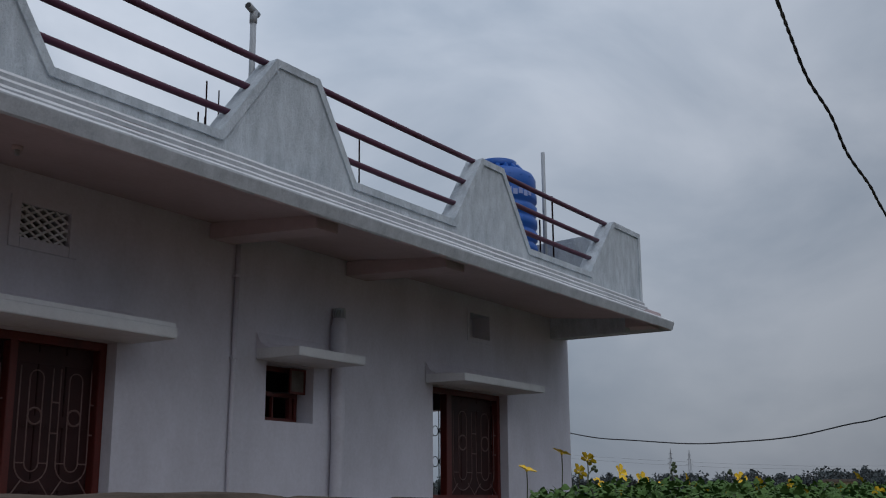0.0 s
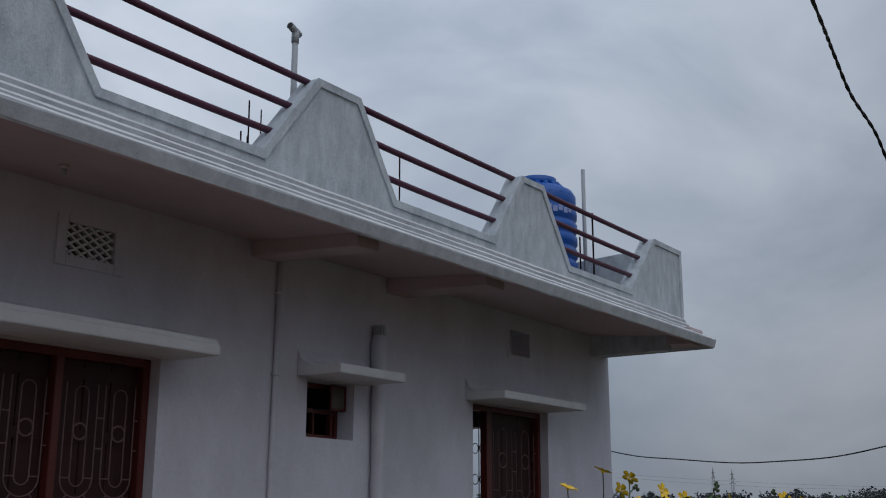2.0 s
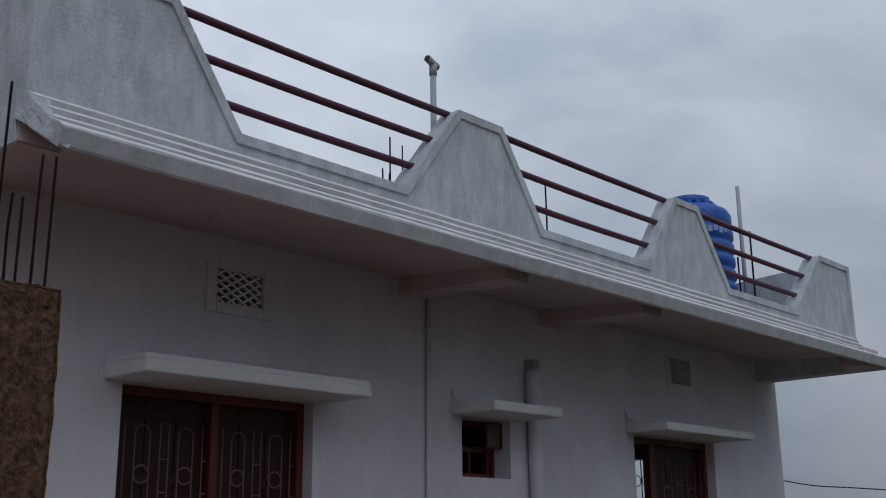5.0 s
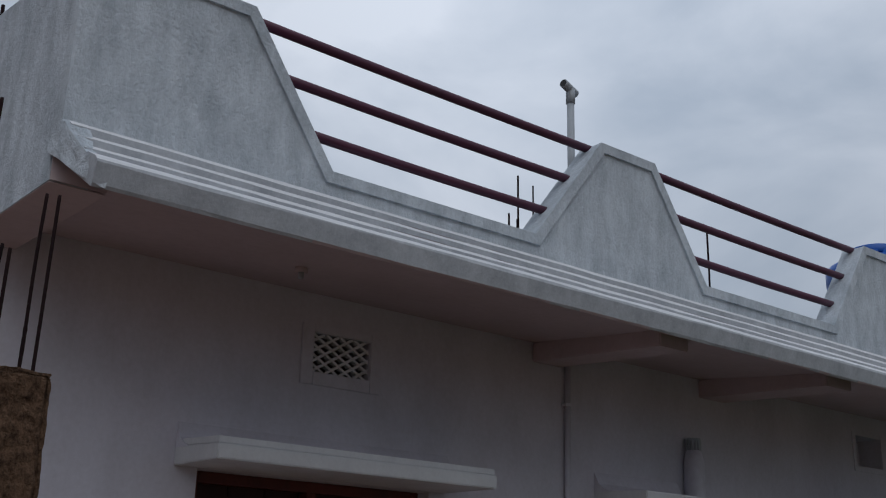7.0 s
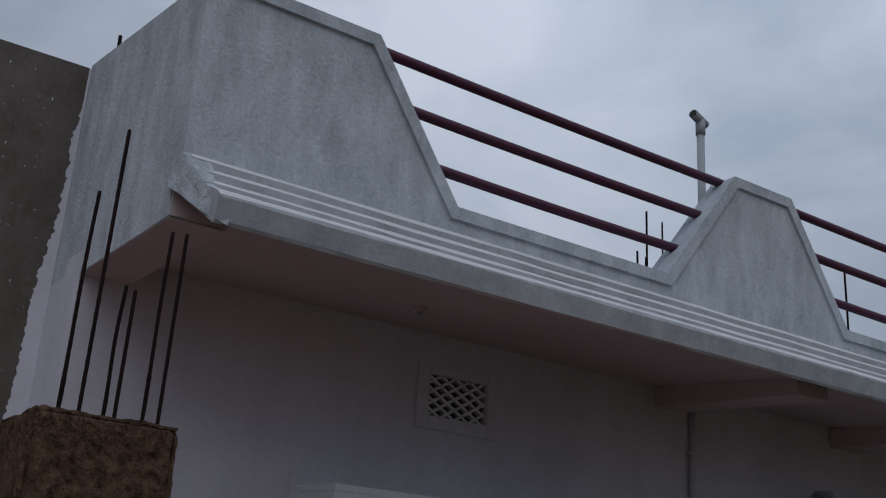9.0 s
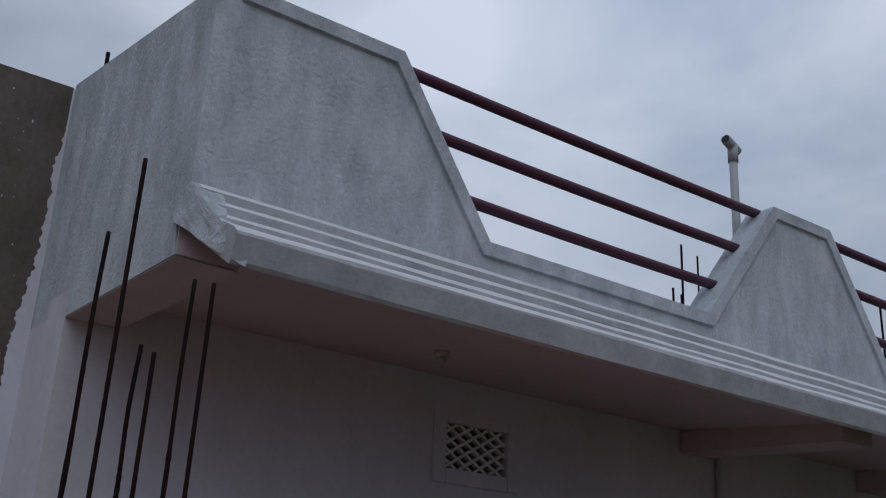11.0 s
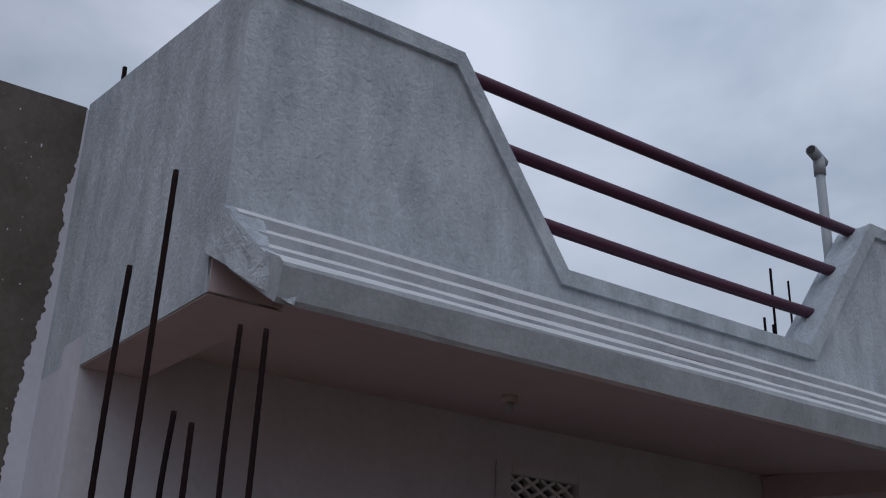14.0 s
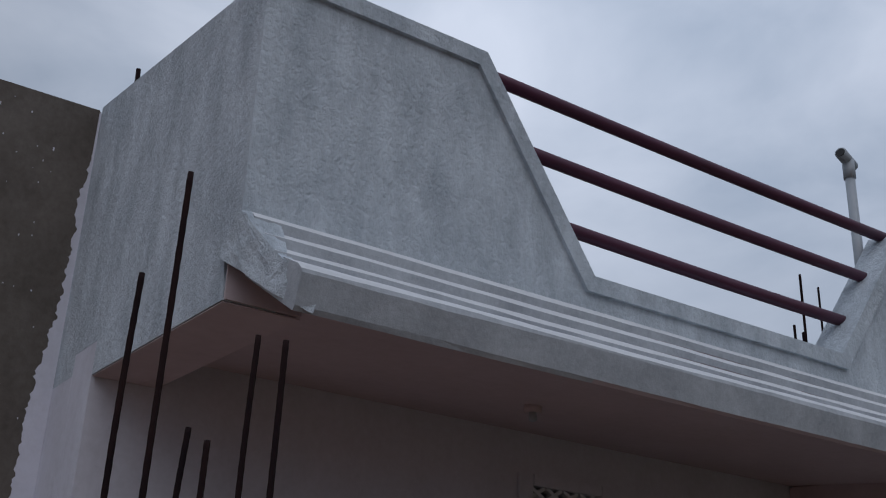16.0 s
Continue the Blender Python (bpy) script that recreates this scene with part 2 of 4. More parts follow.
START, LEN, WALL_LEN, BACK = 0.05, 10.195, 10.53, 7.5


OPEN_1 = (1.428, 3.035, 1.547, 2.755)
OPEN_2 = (4.683, 5.325, 2.27, 2.778)
OPEN_3 = (7.302, 8.90, 1.576, 2.79)
VENT = (2.113, 2.53, 3.39, 3.631)
HOLE = (8.06, 8.498, 3.396, 3.678)
tagged(part("wall_south", wall_with_holes(START, WALL_LEN, 0, 3.885, 0, 0.25, [OPEN_1, OPEN_2, OPEN_3, VENT, HOLE]), whitewash), "whitewashed plaster front wall with window openings", "wall", kind="structure")
tagged(part("wall_west", a_box(START, START + 0.25, 0.252, BACK, 0, 3.80), whitewash), "whitewashed plaster end wall of the house", "wall", kind="structure")
tagged(part("wall_north", a_box(0.0, WALL_LEN, BACK + 0.002, BACK + 0.25, 0, 3.80), whitewash), "plain back wall closing the house", "wall", kind="structure")
east = wall_with_holes(0.252, BACK, 0, 3.80, 0, 0.25, [(1.55, 2.85, 1.45, 2.80)])
for v in east.verts:
    v.co = Vector((WALL_LEN - v.co.y, v.co.x, v.co.z))
tagged(part("wall_east", east, whitewash), "whitewashed end wall with a window opening", "wall", kind="structure")
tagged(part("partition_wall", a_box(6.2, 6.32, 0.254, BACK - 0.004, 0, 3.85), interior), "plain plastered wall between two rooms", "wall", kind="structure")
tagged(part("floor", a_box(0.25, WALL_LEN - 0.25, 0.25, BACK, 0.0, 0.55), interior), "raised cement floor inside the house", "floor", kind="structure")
tagged(part("roof_slab", a_box(0.172, LEN - 0.152, FRONT + 0.172, BACK + 0.24, 3.93, 4.02), cement), "flat concrete roof slab over the rooms", "roof", kind="structure")
bm = bmesh.new()
under, over = [], []
for i in range(41):
    x = START + 0.02 + (LEN + 0.20 - START) * i / 40
    line = [(BACK, 3.87), (0.25, 3.87), (0.0, 3.87), (-0.6, 3.81), (-1.115, 3.768)]
    under.append([bm.verts.new((x, y, z)) for y, z in line])
    over.append([bm.verts.new((x, y, z + 0.03)) for y, z in line])
for sheet in (under, over):
    for p, q in zip(sheet, sheet[1:]):
        for k in range(4):
            bm.faces.new((p[k], q[k], q[k + 1], p[k + 1]))
for p, q, r, s in zip(under, under[1:], over, over[1:]):
    bm.faces.new((p[0], q[0], s[0], r[0])), bm.faces.new((p[4], q[4], s[4], r[4]))
for p, q in ((under[0], over[0]), (under[-1], over[-1])):
    for k in range(4):
        bm.faces.new((p[k], p[k + 1], q[k + 1], q[k]))
tagged(part("ceiling", bm, soffit_bounce_paint), "whitewashed underside of the jutting roof slab", "ceiling", kind="structure")


def cantilever_beam(x0, x1, wall_z, tip_z, end_y, label):
    bm = prism([(0.0, wall_z), (end_y, tip_z), (end_y, 3.86), (0.0, 3.86)], "x", x0, x1, 0.008)
    return tagged(part("cantilever_beam", bm, soffit_bounce_paint), label, "beam", "beams under the roof edge", "structure")


cantilever_beam(0.221, 0.30, 3.748, 3.738, -1.15, "square whitewashed beam under the end of the roof")
cantilever_beam(3.93, 4.21, 3.730, 3.665, -1.16, "tapering whitewashed beam under the jutting roof")
cantilever_beam(5.78, 6.11, 3.720, 3.672, -1.16, "tapering whitewashed beam under the jutting roof")
cantilever_beam(10.05, 10.45, 3.700, 3.655, -1.36, "square whitewashed beam under the end of the roof")

# ---- parapet with trapezoid piers, low walls and raised borders ----
parapet = empty("parapet", (0, FRONT, 3.85), "whitewashed parapet with trapezoid piers and raised borders", "parapet", kind="structure")
TOP, LOWTOP, BASE, THICK = 4.845, 4.115, 3.862, 0.17
PIERS = [(START, START, 0.898, 1.395), (2.785, 3.345, 3.852, 4.335), (5.825, 6.343, 6.763, 7.285), (8.72, 9.397, LEN, LEN)]


def tops(x, z):
    return (x, z)


for a, b, c, d in PIERS:
    shape = [(a, BASE), (d, BASE), tops(d, LOWTOP), tops(c, TOP), tops(b, TOP), tops(a, LOWTOP)]
    if a == b:
        shape = shape[:4] + [tops(a, TOP)]
    if c == d:
        shape = [shape[0], (d, BASE), tops(c, TOP), tops(b, TOP), tops(a, LOWTOP)]
    part("pier", prism(shape, "y", FRONT, FRONT + THICK), parapet_paint, parapet)
for (_, _, _, a), (b, _, _, _) in zip(PIERS, PIERS[1:]):
    shape = [(a, BASE), (b, BASE), tops(b, LOWTOP), tops(a, LOWTOP)]
    part("low_wall", prism(shape, "y", FRONT, FRONT + THICK), parapet_paint, parapet)


def border(points, width, y0, y1):
    """A raised band along an outline, below and inside it."""
    pts = [Vector(p) for p in points]
    inner = []
    for i, p in enumerate(pts):
        d0 = (p - pts[i - 1]).normalized() if i else (pts[1] - p).normalized()
        d1 = (pts[i + 1] - p).normalized() if i + 1 < len(pts) else d0
        n0, n1 = Vector((d0.y, -d0.x)), Vector((d1.y, -d1.x))
        m = (n0 + n1).normalized()
        inner.append(p + m * width / max(0.3, m.dot(n0)))
    return prism([tuple(p) for p in pts] + [tuple(p) for p in inner[::-1]], "y", y0, y1)


for n, (a, b, c, d) in enumerate(PIERS):
    mid0 = (PIERS[n - 1][3] + a) / 2 if n else START
    mid1 = (d + PIERS[n + 1][0]) / 2 if n < 3 else LEN
    line = [(mid0, LOWTOP), (a, LOWTOP), (b, TOP), (c, TOP), (d, LOWTOP), (mid1, LOWTOP)]
    if n == 0:
        line = [(START + 0.10, TOP), (c, TOP), (d, LOWTOP), (mid1, LOWTOP)]
    if n == 3:
        line = [(mid0, LOWTOP), (a, LOWTOP), (b, TOP), (LEN - 0.002, TOP), (LEN - 0.002, 3.92)]
    part("border", border([tops(x, z + 0.002) for x, z in line], 0.062, FRONT - 0.017, FRONT + 0.003), parapet_paint, parapet, "raised plaster border")

# side walls of the parapet, over the ends of the house
side = prism([(FRONT + THICK, 3.863), (-1.13, 3.863), (-1.147, 3.735), (-0.001, 3.755), (-0.001, 3.887), (0.2515, 3.887), (0.252, 3.801), (0.50, 3.801), (0.50, 5.09), (FRONT + THICK, TOP)], "x", START, START + 0.17)
tagged(part("parapet_side", side, parapet_paint), "streaky whitewashed side wall of the roof parapet", "parapet", kind="structure")
side = prism([(FRONT + THICK + 0.002, 3.60), (BACK, 3.60), (BACK, 4.80), (2.6, 4.84), (1.1, 4.80), (0.2, 4.86), (-0.45, 4.89), (FRONT + THICK + 0.002, 4.84)], "x", LEN - 0.15, LEN - 0.001, 0.004)
tagged(part("parapet_end", side, parapet_paint), "uneven grey plaster parapet at the house end", "parapet", kind="structure")

# thin added plates: beam end and bottom take the darker soffit colour as shade
bm = a_box(START + 0.004, 0.30, -1.153, -1.1475, 3.737, 3.861)
tagged(part("beam_soffit", prism([(-1.143, 3.7295), (-0.003, 3.7495), (-0.003, 3.753), (-1.143, 3.733)], "x", START + 0.004, 0.30, 0.0, bm), soffit_bounce_paint), "whitewashed underside of the end beam", "ceiling", kind="structure")

# ---- stepped cornice ----
cornice = empty("cornice", (0, FRONT, 3.7), "stepped whitewashed plaster cornice along the roof edge", "cornice", kind="structure")
# stepped profile, from the parapet's face outwards and down to the ledge
STEPS = [(-1.214, 3.994, -1.242, 3.967, -1.239, 3.938), (-1.238, 3.940, -1.268, 3.913, -1.265, 3.884), (-1.264, 3.886, -1.296, 3.859, -1.293, 3.822)]
DRIP = [(-1.11, 3.79), (-1.292, 3.840), (-1.400, 3.800), (-1.488, 3.760), (-1.509, 3.742), (-1.513, 3.728), (-1.492, 3.640), (-1.480, 3.630), (-1.11, 3.766)]
N = 90


def strip(outline, x0, wobble, mat, name, label=""):
    """A hand-laid moulding along x, mitred at the far corner."""
    bm = bmesh.new()
    rings = []
    for i in range(N + 1):
        ring_verts = []
        for k, (y, z) in enumerate(outline):
            x1 = LEN + (FRONT - y)
            x = x0 + (x1 - x0) * i / N
            w = noise.noise(Vector((x * 1.7, k * 3.1, y * 5))) * wobble + noise.noise(Vector((x * 6, k * 1.3, 4))) * wobble * 0.6 + noise.noise(Vector((x * 21, k * 2.3, 9))) * wobble * 0.35
            ring_verts.append(bm.verts.new((x, y + 0.5 * w, z + w)))
        rings.append(ring_verts)
    n = len(outline)
    for p, q in zip(rings, rings[1:]):
        for k in range(n):
            bm.faces.new((p[k], q[k], q[(k + 1) % n], p[(k + 1) % n]))
    bm.faces.new(rings[0]), bm.faces.new(rings[-1][::-1])
    return part(name, bm, mat, cornice, label)


def end_run(outline, mat, name):
    """The same moulding carried round the far end of the house."""
    bm = bmesh.new()
    near = [bm.verts.new((LEN + (FRONT - y), y, z)) for y, z in outline]
    back = [bm.verts.new((LEN + (FRONT - y), BACK, z)) for y, z in outline]
    n = len(outline)
    for k in range(n):
        bm.faces.new((near[k], back[k], back[(k + 1) % n], near[(k + 1) % n]))
    bm.faces.new(near), bm.faces.new(back[::-1])
    return part(name, bm, mat, cornice)


def paint_light_by_normal(ob):
    """Light put into the paint by face normal: whiter tops, greyer faces, soffit paint below."""
    ob.data.materials.append(soffit_bounce_paint)
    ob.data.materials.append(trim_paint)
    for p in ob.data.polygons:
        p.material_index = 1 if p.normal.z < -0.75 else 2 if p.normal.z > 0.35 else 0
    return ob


for n, (y0, z0, y1, z1, y2, z2) in enumerate(STEPS):
    profile = [(-1.20, z0), (y0, z0), (y1, z1), (y2, z2), (-1.20, z2)]
    paint_light_by_normal(strip(profile, START + 0.03 + 0.025 * n, 0.006, shaded_lip_paint, "moulding"))
    end_run(profile, trim_paint, "end_moulding")


drip = paint_light_by_normal(strip(DRIP, START + 0.06, 0.006, shaded_lip_paint, "drip_edge", "sloping drip edge, its face coloured greyer for shade"))
for v in drip.data.vertices:
    if v.co.x < 0.30 and v.co.y > -1.25:
        v.co.z += 0.10 * (1 - (v.co.x - START) / 0.25)
end_run(DRIP, shaded_lip_paint, "end_drip")
# rough plaster return at the open end of the cornice
bm = bmesh.new()
edge = [(-1.205, 3.998), (-1.242, 3.966), (-1.268, 3.912), (-1.296, 3.858), (-1.40, 3.80), (-1.504, 3.748), (-1.488, 3.634), (-1.33, 3.735), (-1.13, 3.868)]
outer = [bm.verts.new((START - 0.006 + 0.08 * min(1, (-1.205 - y) / 0.27), y, z)) for y, z in edge]
inner = [bm.verts.new((START + 0.12, y, z - 0.004)) for y, z in edge]
n = len(edge)
bm.faces.new(outer), bm.faces.new(inner[::-1])
for k in range(n):
    bm.faces.new((outer[k], inner[k], inner[(k + 1) % n], outer[(k + 1) % n]))
bmesh.ops.triangulate(bm, faces=bm.faces[:])
bmesh.ops.subdivide_edges(bm, edges=bm.edges[:], cuts=4, use_grid_fill=True)
for v in bm.verts:
    v.co.x += noise.noise(v.co * 22) * 0.008 + noise.noise(v.co * 60) * 0.004
    v.co.z += noise.noise(v.co * 30) * 0.007
    v.co.y += noise.noise(v.co * 26 + Vector((3, 0, 0))) * 0.006
part("end_return", bm, parapet_paint, cornice, "rough hand-plastered end")

# ---- railings between the piers ----
for n in range(3):
    a0, a1 = PIERS[n][3], PIERS[n][2]
    b0, b1 = PIERS[n + 1][0], PIERS[n + 1][1]
    railing = empty("railing", ((a0 + b0) / 2, FRONT + 0.09, 4.1), "three maroon painted pipe rails between parapet piers", "railing", "railings along the parapet")
    for z in (4.832, 4.580, 4.326):
        k = (z - LOWTOP) / (TOP - LOWTOP)
        xa, xb = a0 + (a1 - a0) * k - 0.05, b0 + (b1 - b0) * k + 0.05
        sag = [(xa + (xb - xa) * i / 8, FRONT + 0.09, z - 0.006 * math.sin(math.pi * i / 8)) for i in range(9)]
        part("rail", rod(sag, 0.0265, 14), rail_paint, railing, smooth=True)

# ---- sunshades over the windows ----


def sunshade(x0, x1, z, steps):
    th = empty("sunshade", ((x0 + x1) / 2, 0, z), "white concrete sunshade slab over a window", "sunshade", "sunshades on the front wall")
    part("slab", prism([(0.0, z), (-0.490, z), (-0.492, z + 0.078), (0.0, z + 0.10)], "x", x0, x1, 0.006), trim_paint, th)
    if steps:
        part("upper_band", prism([(0.0, z + 0.101), (-0.472, z + 0.081), (-0.472, z + 0.118), (0.0, z + 0.14)], "x", x0 + 0.01, x1 - 0.004, 0.004), trim_paint, th)
    curve = [(-0.001, z + 0.09), (-0.16, z + 0.09), (-0.09, z + 0.115), (-0.045, z + 0.15), (-0.02, z + 0.20), (-0.001, z + 0.235)]
    part("fillet", prism(curve, "x", x0 + 0.002, x1 - 0.002), whitewash, th, "curved plaster fillet against the wall")
    return th


sunshade(1.285, 3.175, 2.757, True)
sunshade(4.545, 5.468, 2.783, False)
sunshade(7.162, 8.936, 2.796, False)

# ---- windows ----


def ring(cx, y, cz, r, thick, bm, sides=18, a0=0.0, a1=math.tau):
    pts = [(cx + r * math.cos(a0 + (a1 - a0) * i / sides), y, cz + r * math.sin(a0 + (a1 - a0) * i / sides)) for i in range(sides + 1)]
    return rod(pts, thick, 6, bm, ends=a1 - a0 < 6)


def grille_panel(x0, x1, y, z0, z1, parent, mat=grille_paint):
    """A leaf of flat-bar grille: paired bars with rings, round-ended loops and slanted struts at the foot."""
    w = (x1 - x0) / 2
    for i in range(2):
        cx = x0 + w * (i + 0.5)
        s = w * 0.17
        o = w * 0.40
        bars = bmesh.new()
        for dx in (-s, s):
            rod([(cx + dx, y, z0 + 0.24), (cx + dx, y, z1 - 0.24)], 0.005, 6, bars)
        for dx in (-o, o):
            rod([(cx + dx, y, z0 + 0.24), (cx + dx, y, z1 - 0.16)], 0.005, 6, bars)
        part("bars", bars, mat, parent)
        loop = bmesh.new()
        ring(cx, y, z0 + 0.24, s, 0.005, loop, 10, math.pi, math.tau)
        ring(cx, y, z0 + 0.24, o, 0.005, loop, 12, math.pi, math.tau)
        ring(cx, y, z1 - 0.24, s, 0.005, loop, 10, 0, math.pi)
        part("loop", loop, mat, parent)
        part("ring", ring(cx, y, (z0 + z1) / 2 + 0.03, s, 0.007, bmesh.new()), mat, parent)
        ties = bmesh.new()
        for z in (z0 + 0.45, z1 - 0.40):
            rod([(cx + o, y, z), (cx + w - o if i == 0 else x1, y, z)], 0.006, 6, ties)
        rod([(cx - o, y, z0 + 0.24), (cx - s, y, z0 + 0.24)], 0.005, 6, ties)
        rod([(cx + s, y, z0 + 0.24), (cx + o, y, z0 + 0.24)], 0.005, 6, ties)
        rod([(cx - w * 0.22, y, z0 + 0.12), (cx - w * 0.5, y, z0)], 0.005, 6, ties)
        rod([(cx + w * 0.22, y, z0 + 0.12), (cx + w * 0.5, y, z0)], 0.005, 6, ties)
        part("ties", ties, mat, parent)


def frame_bars(x0, x1, z0, z1, y0, y1, thick, parent, mullions=(), mat=wood):
    for a, b, c, d in ((x0, x0 + thick, z0, z1), (x1 - thick, x1, z0, z1), (x0 + thick, x1 - thick, z1 - thick, z1), (x0 + thick, x1 - thick, z0, z0 + thick)):
        part("frame", a_box(a, b, y0, y1, c, d, 0.004), mat, parent)
    for m in mullions:
        part("mullion", a_box(m - 0.032, m + 0.032, y0 - 0.002, y1, z0 + thick, z1 - thick, 0.004), mat, parent)


def big_window(name, op, leaves, label):
    x0, x1, z0, z1 = op
    th = empty(name, ((x0 + x1) / 2, 0.1, z0), label, "window", kind="structure")
    mid = (x0 + x1) / 2
    frame_bars(x0 + 0.002, x1 - 0.002, z0 + 0.002, z1 - 0.002, 0.105, 0.185, 0.062, th, (mid,) if len(leaves) == 2 else ())
    for a, b in leaves:
        grille_panel(a + 0.02, b - 0.02, 0.125, z0 + 0.07, z1 - 0.07, th)
        n = 3
        for k in range(n):
            c, d = a + (b - a) * k / n, a + (b - a) * (k + 1) / n
            part("shutter_board", a_box(c + 0.003, d - 0.003, 0.188, 0.215, z0 + 0.01, z1 - 0.01, 0.004), dark_wood, th)
        for z in (z0 + 0.16, (z0 + z1) / 2, z1 - 0.16):
            part("shutter_rail", a_box(a + 0.01, b - 0.01, 0.178, 0.187, z - 0.04, z + 0.04, 0.003), dark_wood, th)
    part("sill", a_box(x0 + 0.002, x1 - 0.002, -0.015, 0.10, z0 - 0.02, z0 + 0.012, 0.004), trim_paint, th)
    return th


m1 = (OPEN_1[0] + OPEN_1[1]) / 2
big_window("window_1", OPEN_1, [(OPEN_1[0] + 0.06, m1 - 0.03), (m1 + 0.03, OPEN_1[1] - 0.06)], "red-brown wooden window with iron grille and closed dark shutters")
w3 = big_window("window_3", OPEN_3, [(7.83, OPEN_3[1] - 0.06)], "red-brown wooden window with one leaf open")
part("mullion", a_box(7.725, 7.832, 0.10, 0.186, OPEN_3[2] + 0.06, OPEN_3[3] - 0.06, 0.004), wood, w3)
w4 = empty("window_4", (WALL_LEN - 0.1, 2.2, 1.3), "far window opening with a black iron scroll grille", "window", kind="structure")
for k in range(11):
    y = 1.58 + 1.24 * k / 10
    part("bar", rod([(WALL_LEN - 0.14, y, 1.45), (WALL_LEN - 0.14, y, 2.80)], 0.008, 6), black_iron, w4)
for k in range(10):
    for z, a in ((1.68, 0), (2.10, 1), (2.52, 0)):
        c = bmesh.new()
        rod([(WALL_LEN - 0.14, 1.58 + 1.24 * (k + 0.5) / 10 + 0.05 * math.cos(t * math.tau / 14), z + 0.07 * math.sin(t * math.tau / 14)) for t in range(15)], 0.006, 6, c, ends=False)
        part("scroll", c, black_iron, w4)

w2 = empty("window_2", (5.0, 0.2, 2.27), "small red-brown window with its upper sash ajar", "window", kind="structure")
x0, x1, z0, z1 = OPEN_2
frame_bars(x0 + 0.002, x1 - 0.002, z0 + 0.002, z1 - 0.002, 0.19, 0.245, 0.045, w2, ())
part("transom", a_box(x0 + 0.047, x1 - 0.047, 0.185, 0.245, 2.505, 2.545, 0.004), wood, w2)
part("mullion", a_box(4.985, 5.005, 0.195, 0.235, z0 + 0.047, 2.504, 0.003), wood, w2)
part("mullion", a_box(5.215, 5.255, 0.190, 0.240, z0 + 0.047, 2.504, 0.003), wood, w2)
sash = part("sash", a_box(5.125, 5.300, 0.096, 0.102, 2.555, 2.745, 0.002), cement, w2, "pale dusty pane, swung outward")
for a, b, c, d in ((5.105, 5.126, 2.535, 2.765), (5.299, 5.320, 2.535, 2.765), (5.126, 5.299, 2.745, 2.765), (5.126, 5.299, 2.535, 2.556)):
    part("sash_frame", a_box(a, b, 0.088, 0.112, c, d, 0.003), wood, w2)
part("stay", rod([(5.115, 0.10, 2.540), (4.95, 0.20, 2.535)], 0.006, 6), black_iron, w2)

# ---- pierced vent under the ceiling, and a bare opening ----
vent = empty("vent_grille", ((VENT[0] + VENT[1]) / 2, 0, VENT[2]), "whitewashed cement vent with a diamond lattice", "vent")
x0, x1, z0, z1 = VENT
for a, b, c, d in ((x0 - 0.085, x0, z0 - 0.08, z1 + 0.05), (x1, x1 + 0.08, z0 - 0.08, z1 + 0.05), (x0, x1, z1, z1 + 0.05), (x0, x1, z0 - 0.08, z0)):
    part("frame", a_box(a, b, -0.016, -0.001, c, d, 0.004), whitewash, vent)
cw, ch = (x1 - x0) / 4.1, (z1 - z0) / 3.9
for s in (1, -1):
    for k in range(-8, 14):
        # slanting bars, clipped to the opening
        xa = x0 + cw * k
        slope = s * ch / cw
        zl = (z0 if s > 0 else z1)
        p0, p1 = max(x0, xa), min(x1, xa + (z1 - z0) / abs(slope))
        if p1 - p0 < 0.012:
            continue
        za, zb = zl + slope * (p0 - xa), zl + slope * (p1 - xa)
        h = 0.0092
        part("lattice_bar", prism([(p0, za - h), (p1, zb - h), (p1, zb + h), (p0, za + h)], "y", 0.012 + 0.001 * s, 0.05 + 0.001 * s), trim_paint, vent)
part("hole_back", a_box(HOLE[0] + 0.002, HOLE[1] - 0.002, 0.22, 0.248, HOLE[2] + 0.002, HOLE[3] - 0.002), whitewash, None)
tagged(bpy.data.objects["hole_back"], "shadowed plaster back of a blind wall niche", "niche", kind="structure")
bm = bmesh.new()
for a, b, c, d in ((HOLE[0] - 0.05, HOLE[0], HOLE[2] - 0.05, HOLE[3] + 0.03), (HOLE[1], HOLE[1] + 0.04, HOLE[2] - 0.05, HOLE[3] + 0.03), (HOLE[0], HOLE[1], HOLE[2] - 0.05, HOLE[2])):
    box(bm, a, b, -0.008, -0.0005, c, d)
tagged(part("niche_trim", bm, whitewash), "thin plaster band round the wall niche", "trim", kind="structure")

# ---- pipes on the wall, fittings under the ceiling ----
conduit = empty("conduit_pipe", (4.25, -0.03, 0), "thin painted conduit pipe down the front wall", "pipe")
part("pipe", rod([(4.245, -0.026, 0.0), (4.237, -0.026, 1.9), (4.262, -0.026, 3.74)], 0.021, 10), whitewash, conduit, smooth=True)
for z in (1.98, 2.75, 3.45):
    part("clip", a_box(4.215, 4.280, -0.052, -0.001, z, z + 0.02, 0.003), whitewash, conduit)
drain = empty("drain_pipe", (5.60, -0.09, 0), "thick plaster-covered vent pipe on the front wall", "pipe")
pts = [(5.60 + 0.004 * math.sin(i * 0.9), -0.07, 3.22 * i / 24) for i in range(25)]
part("pipe", rod(pts, [0.064 + 0.007 * noise.noise(Vector((0, 0, i * 0.7))) for i in range(25)], 16), whitewash, drain, smooth=True)
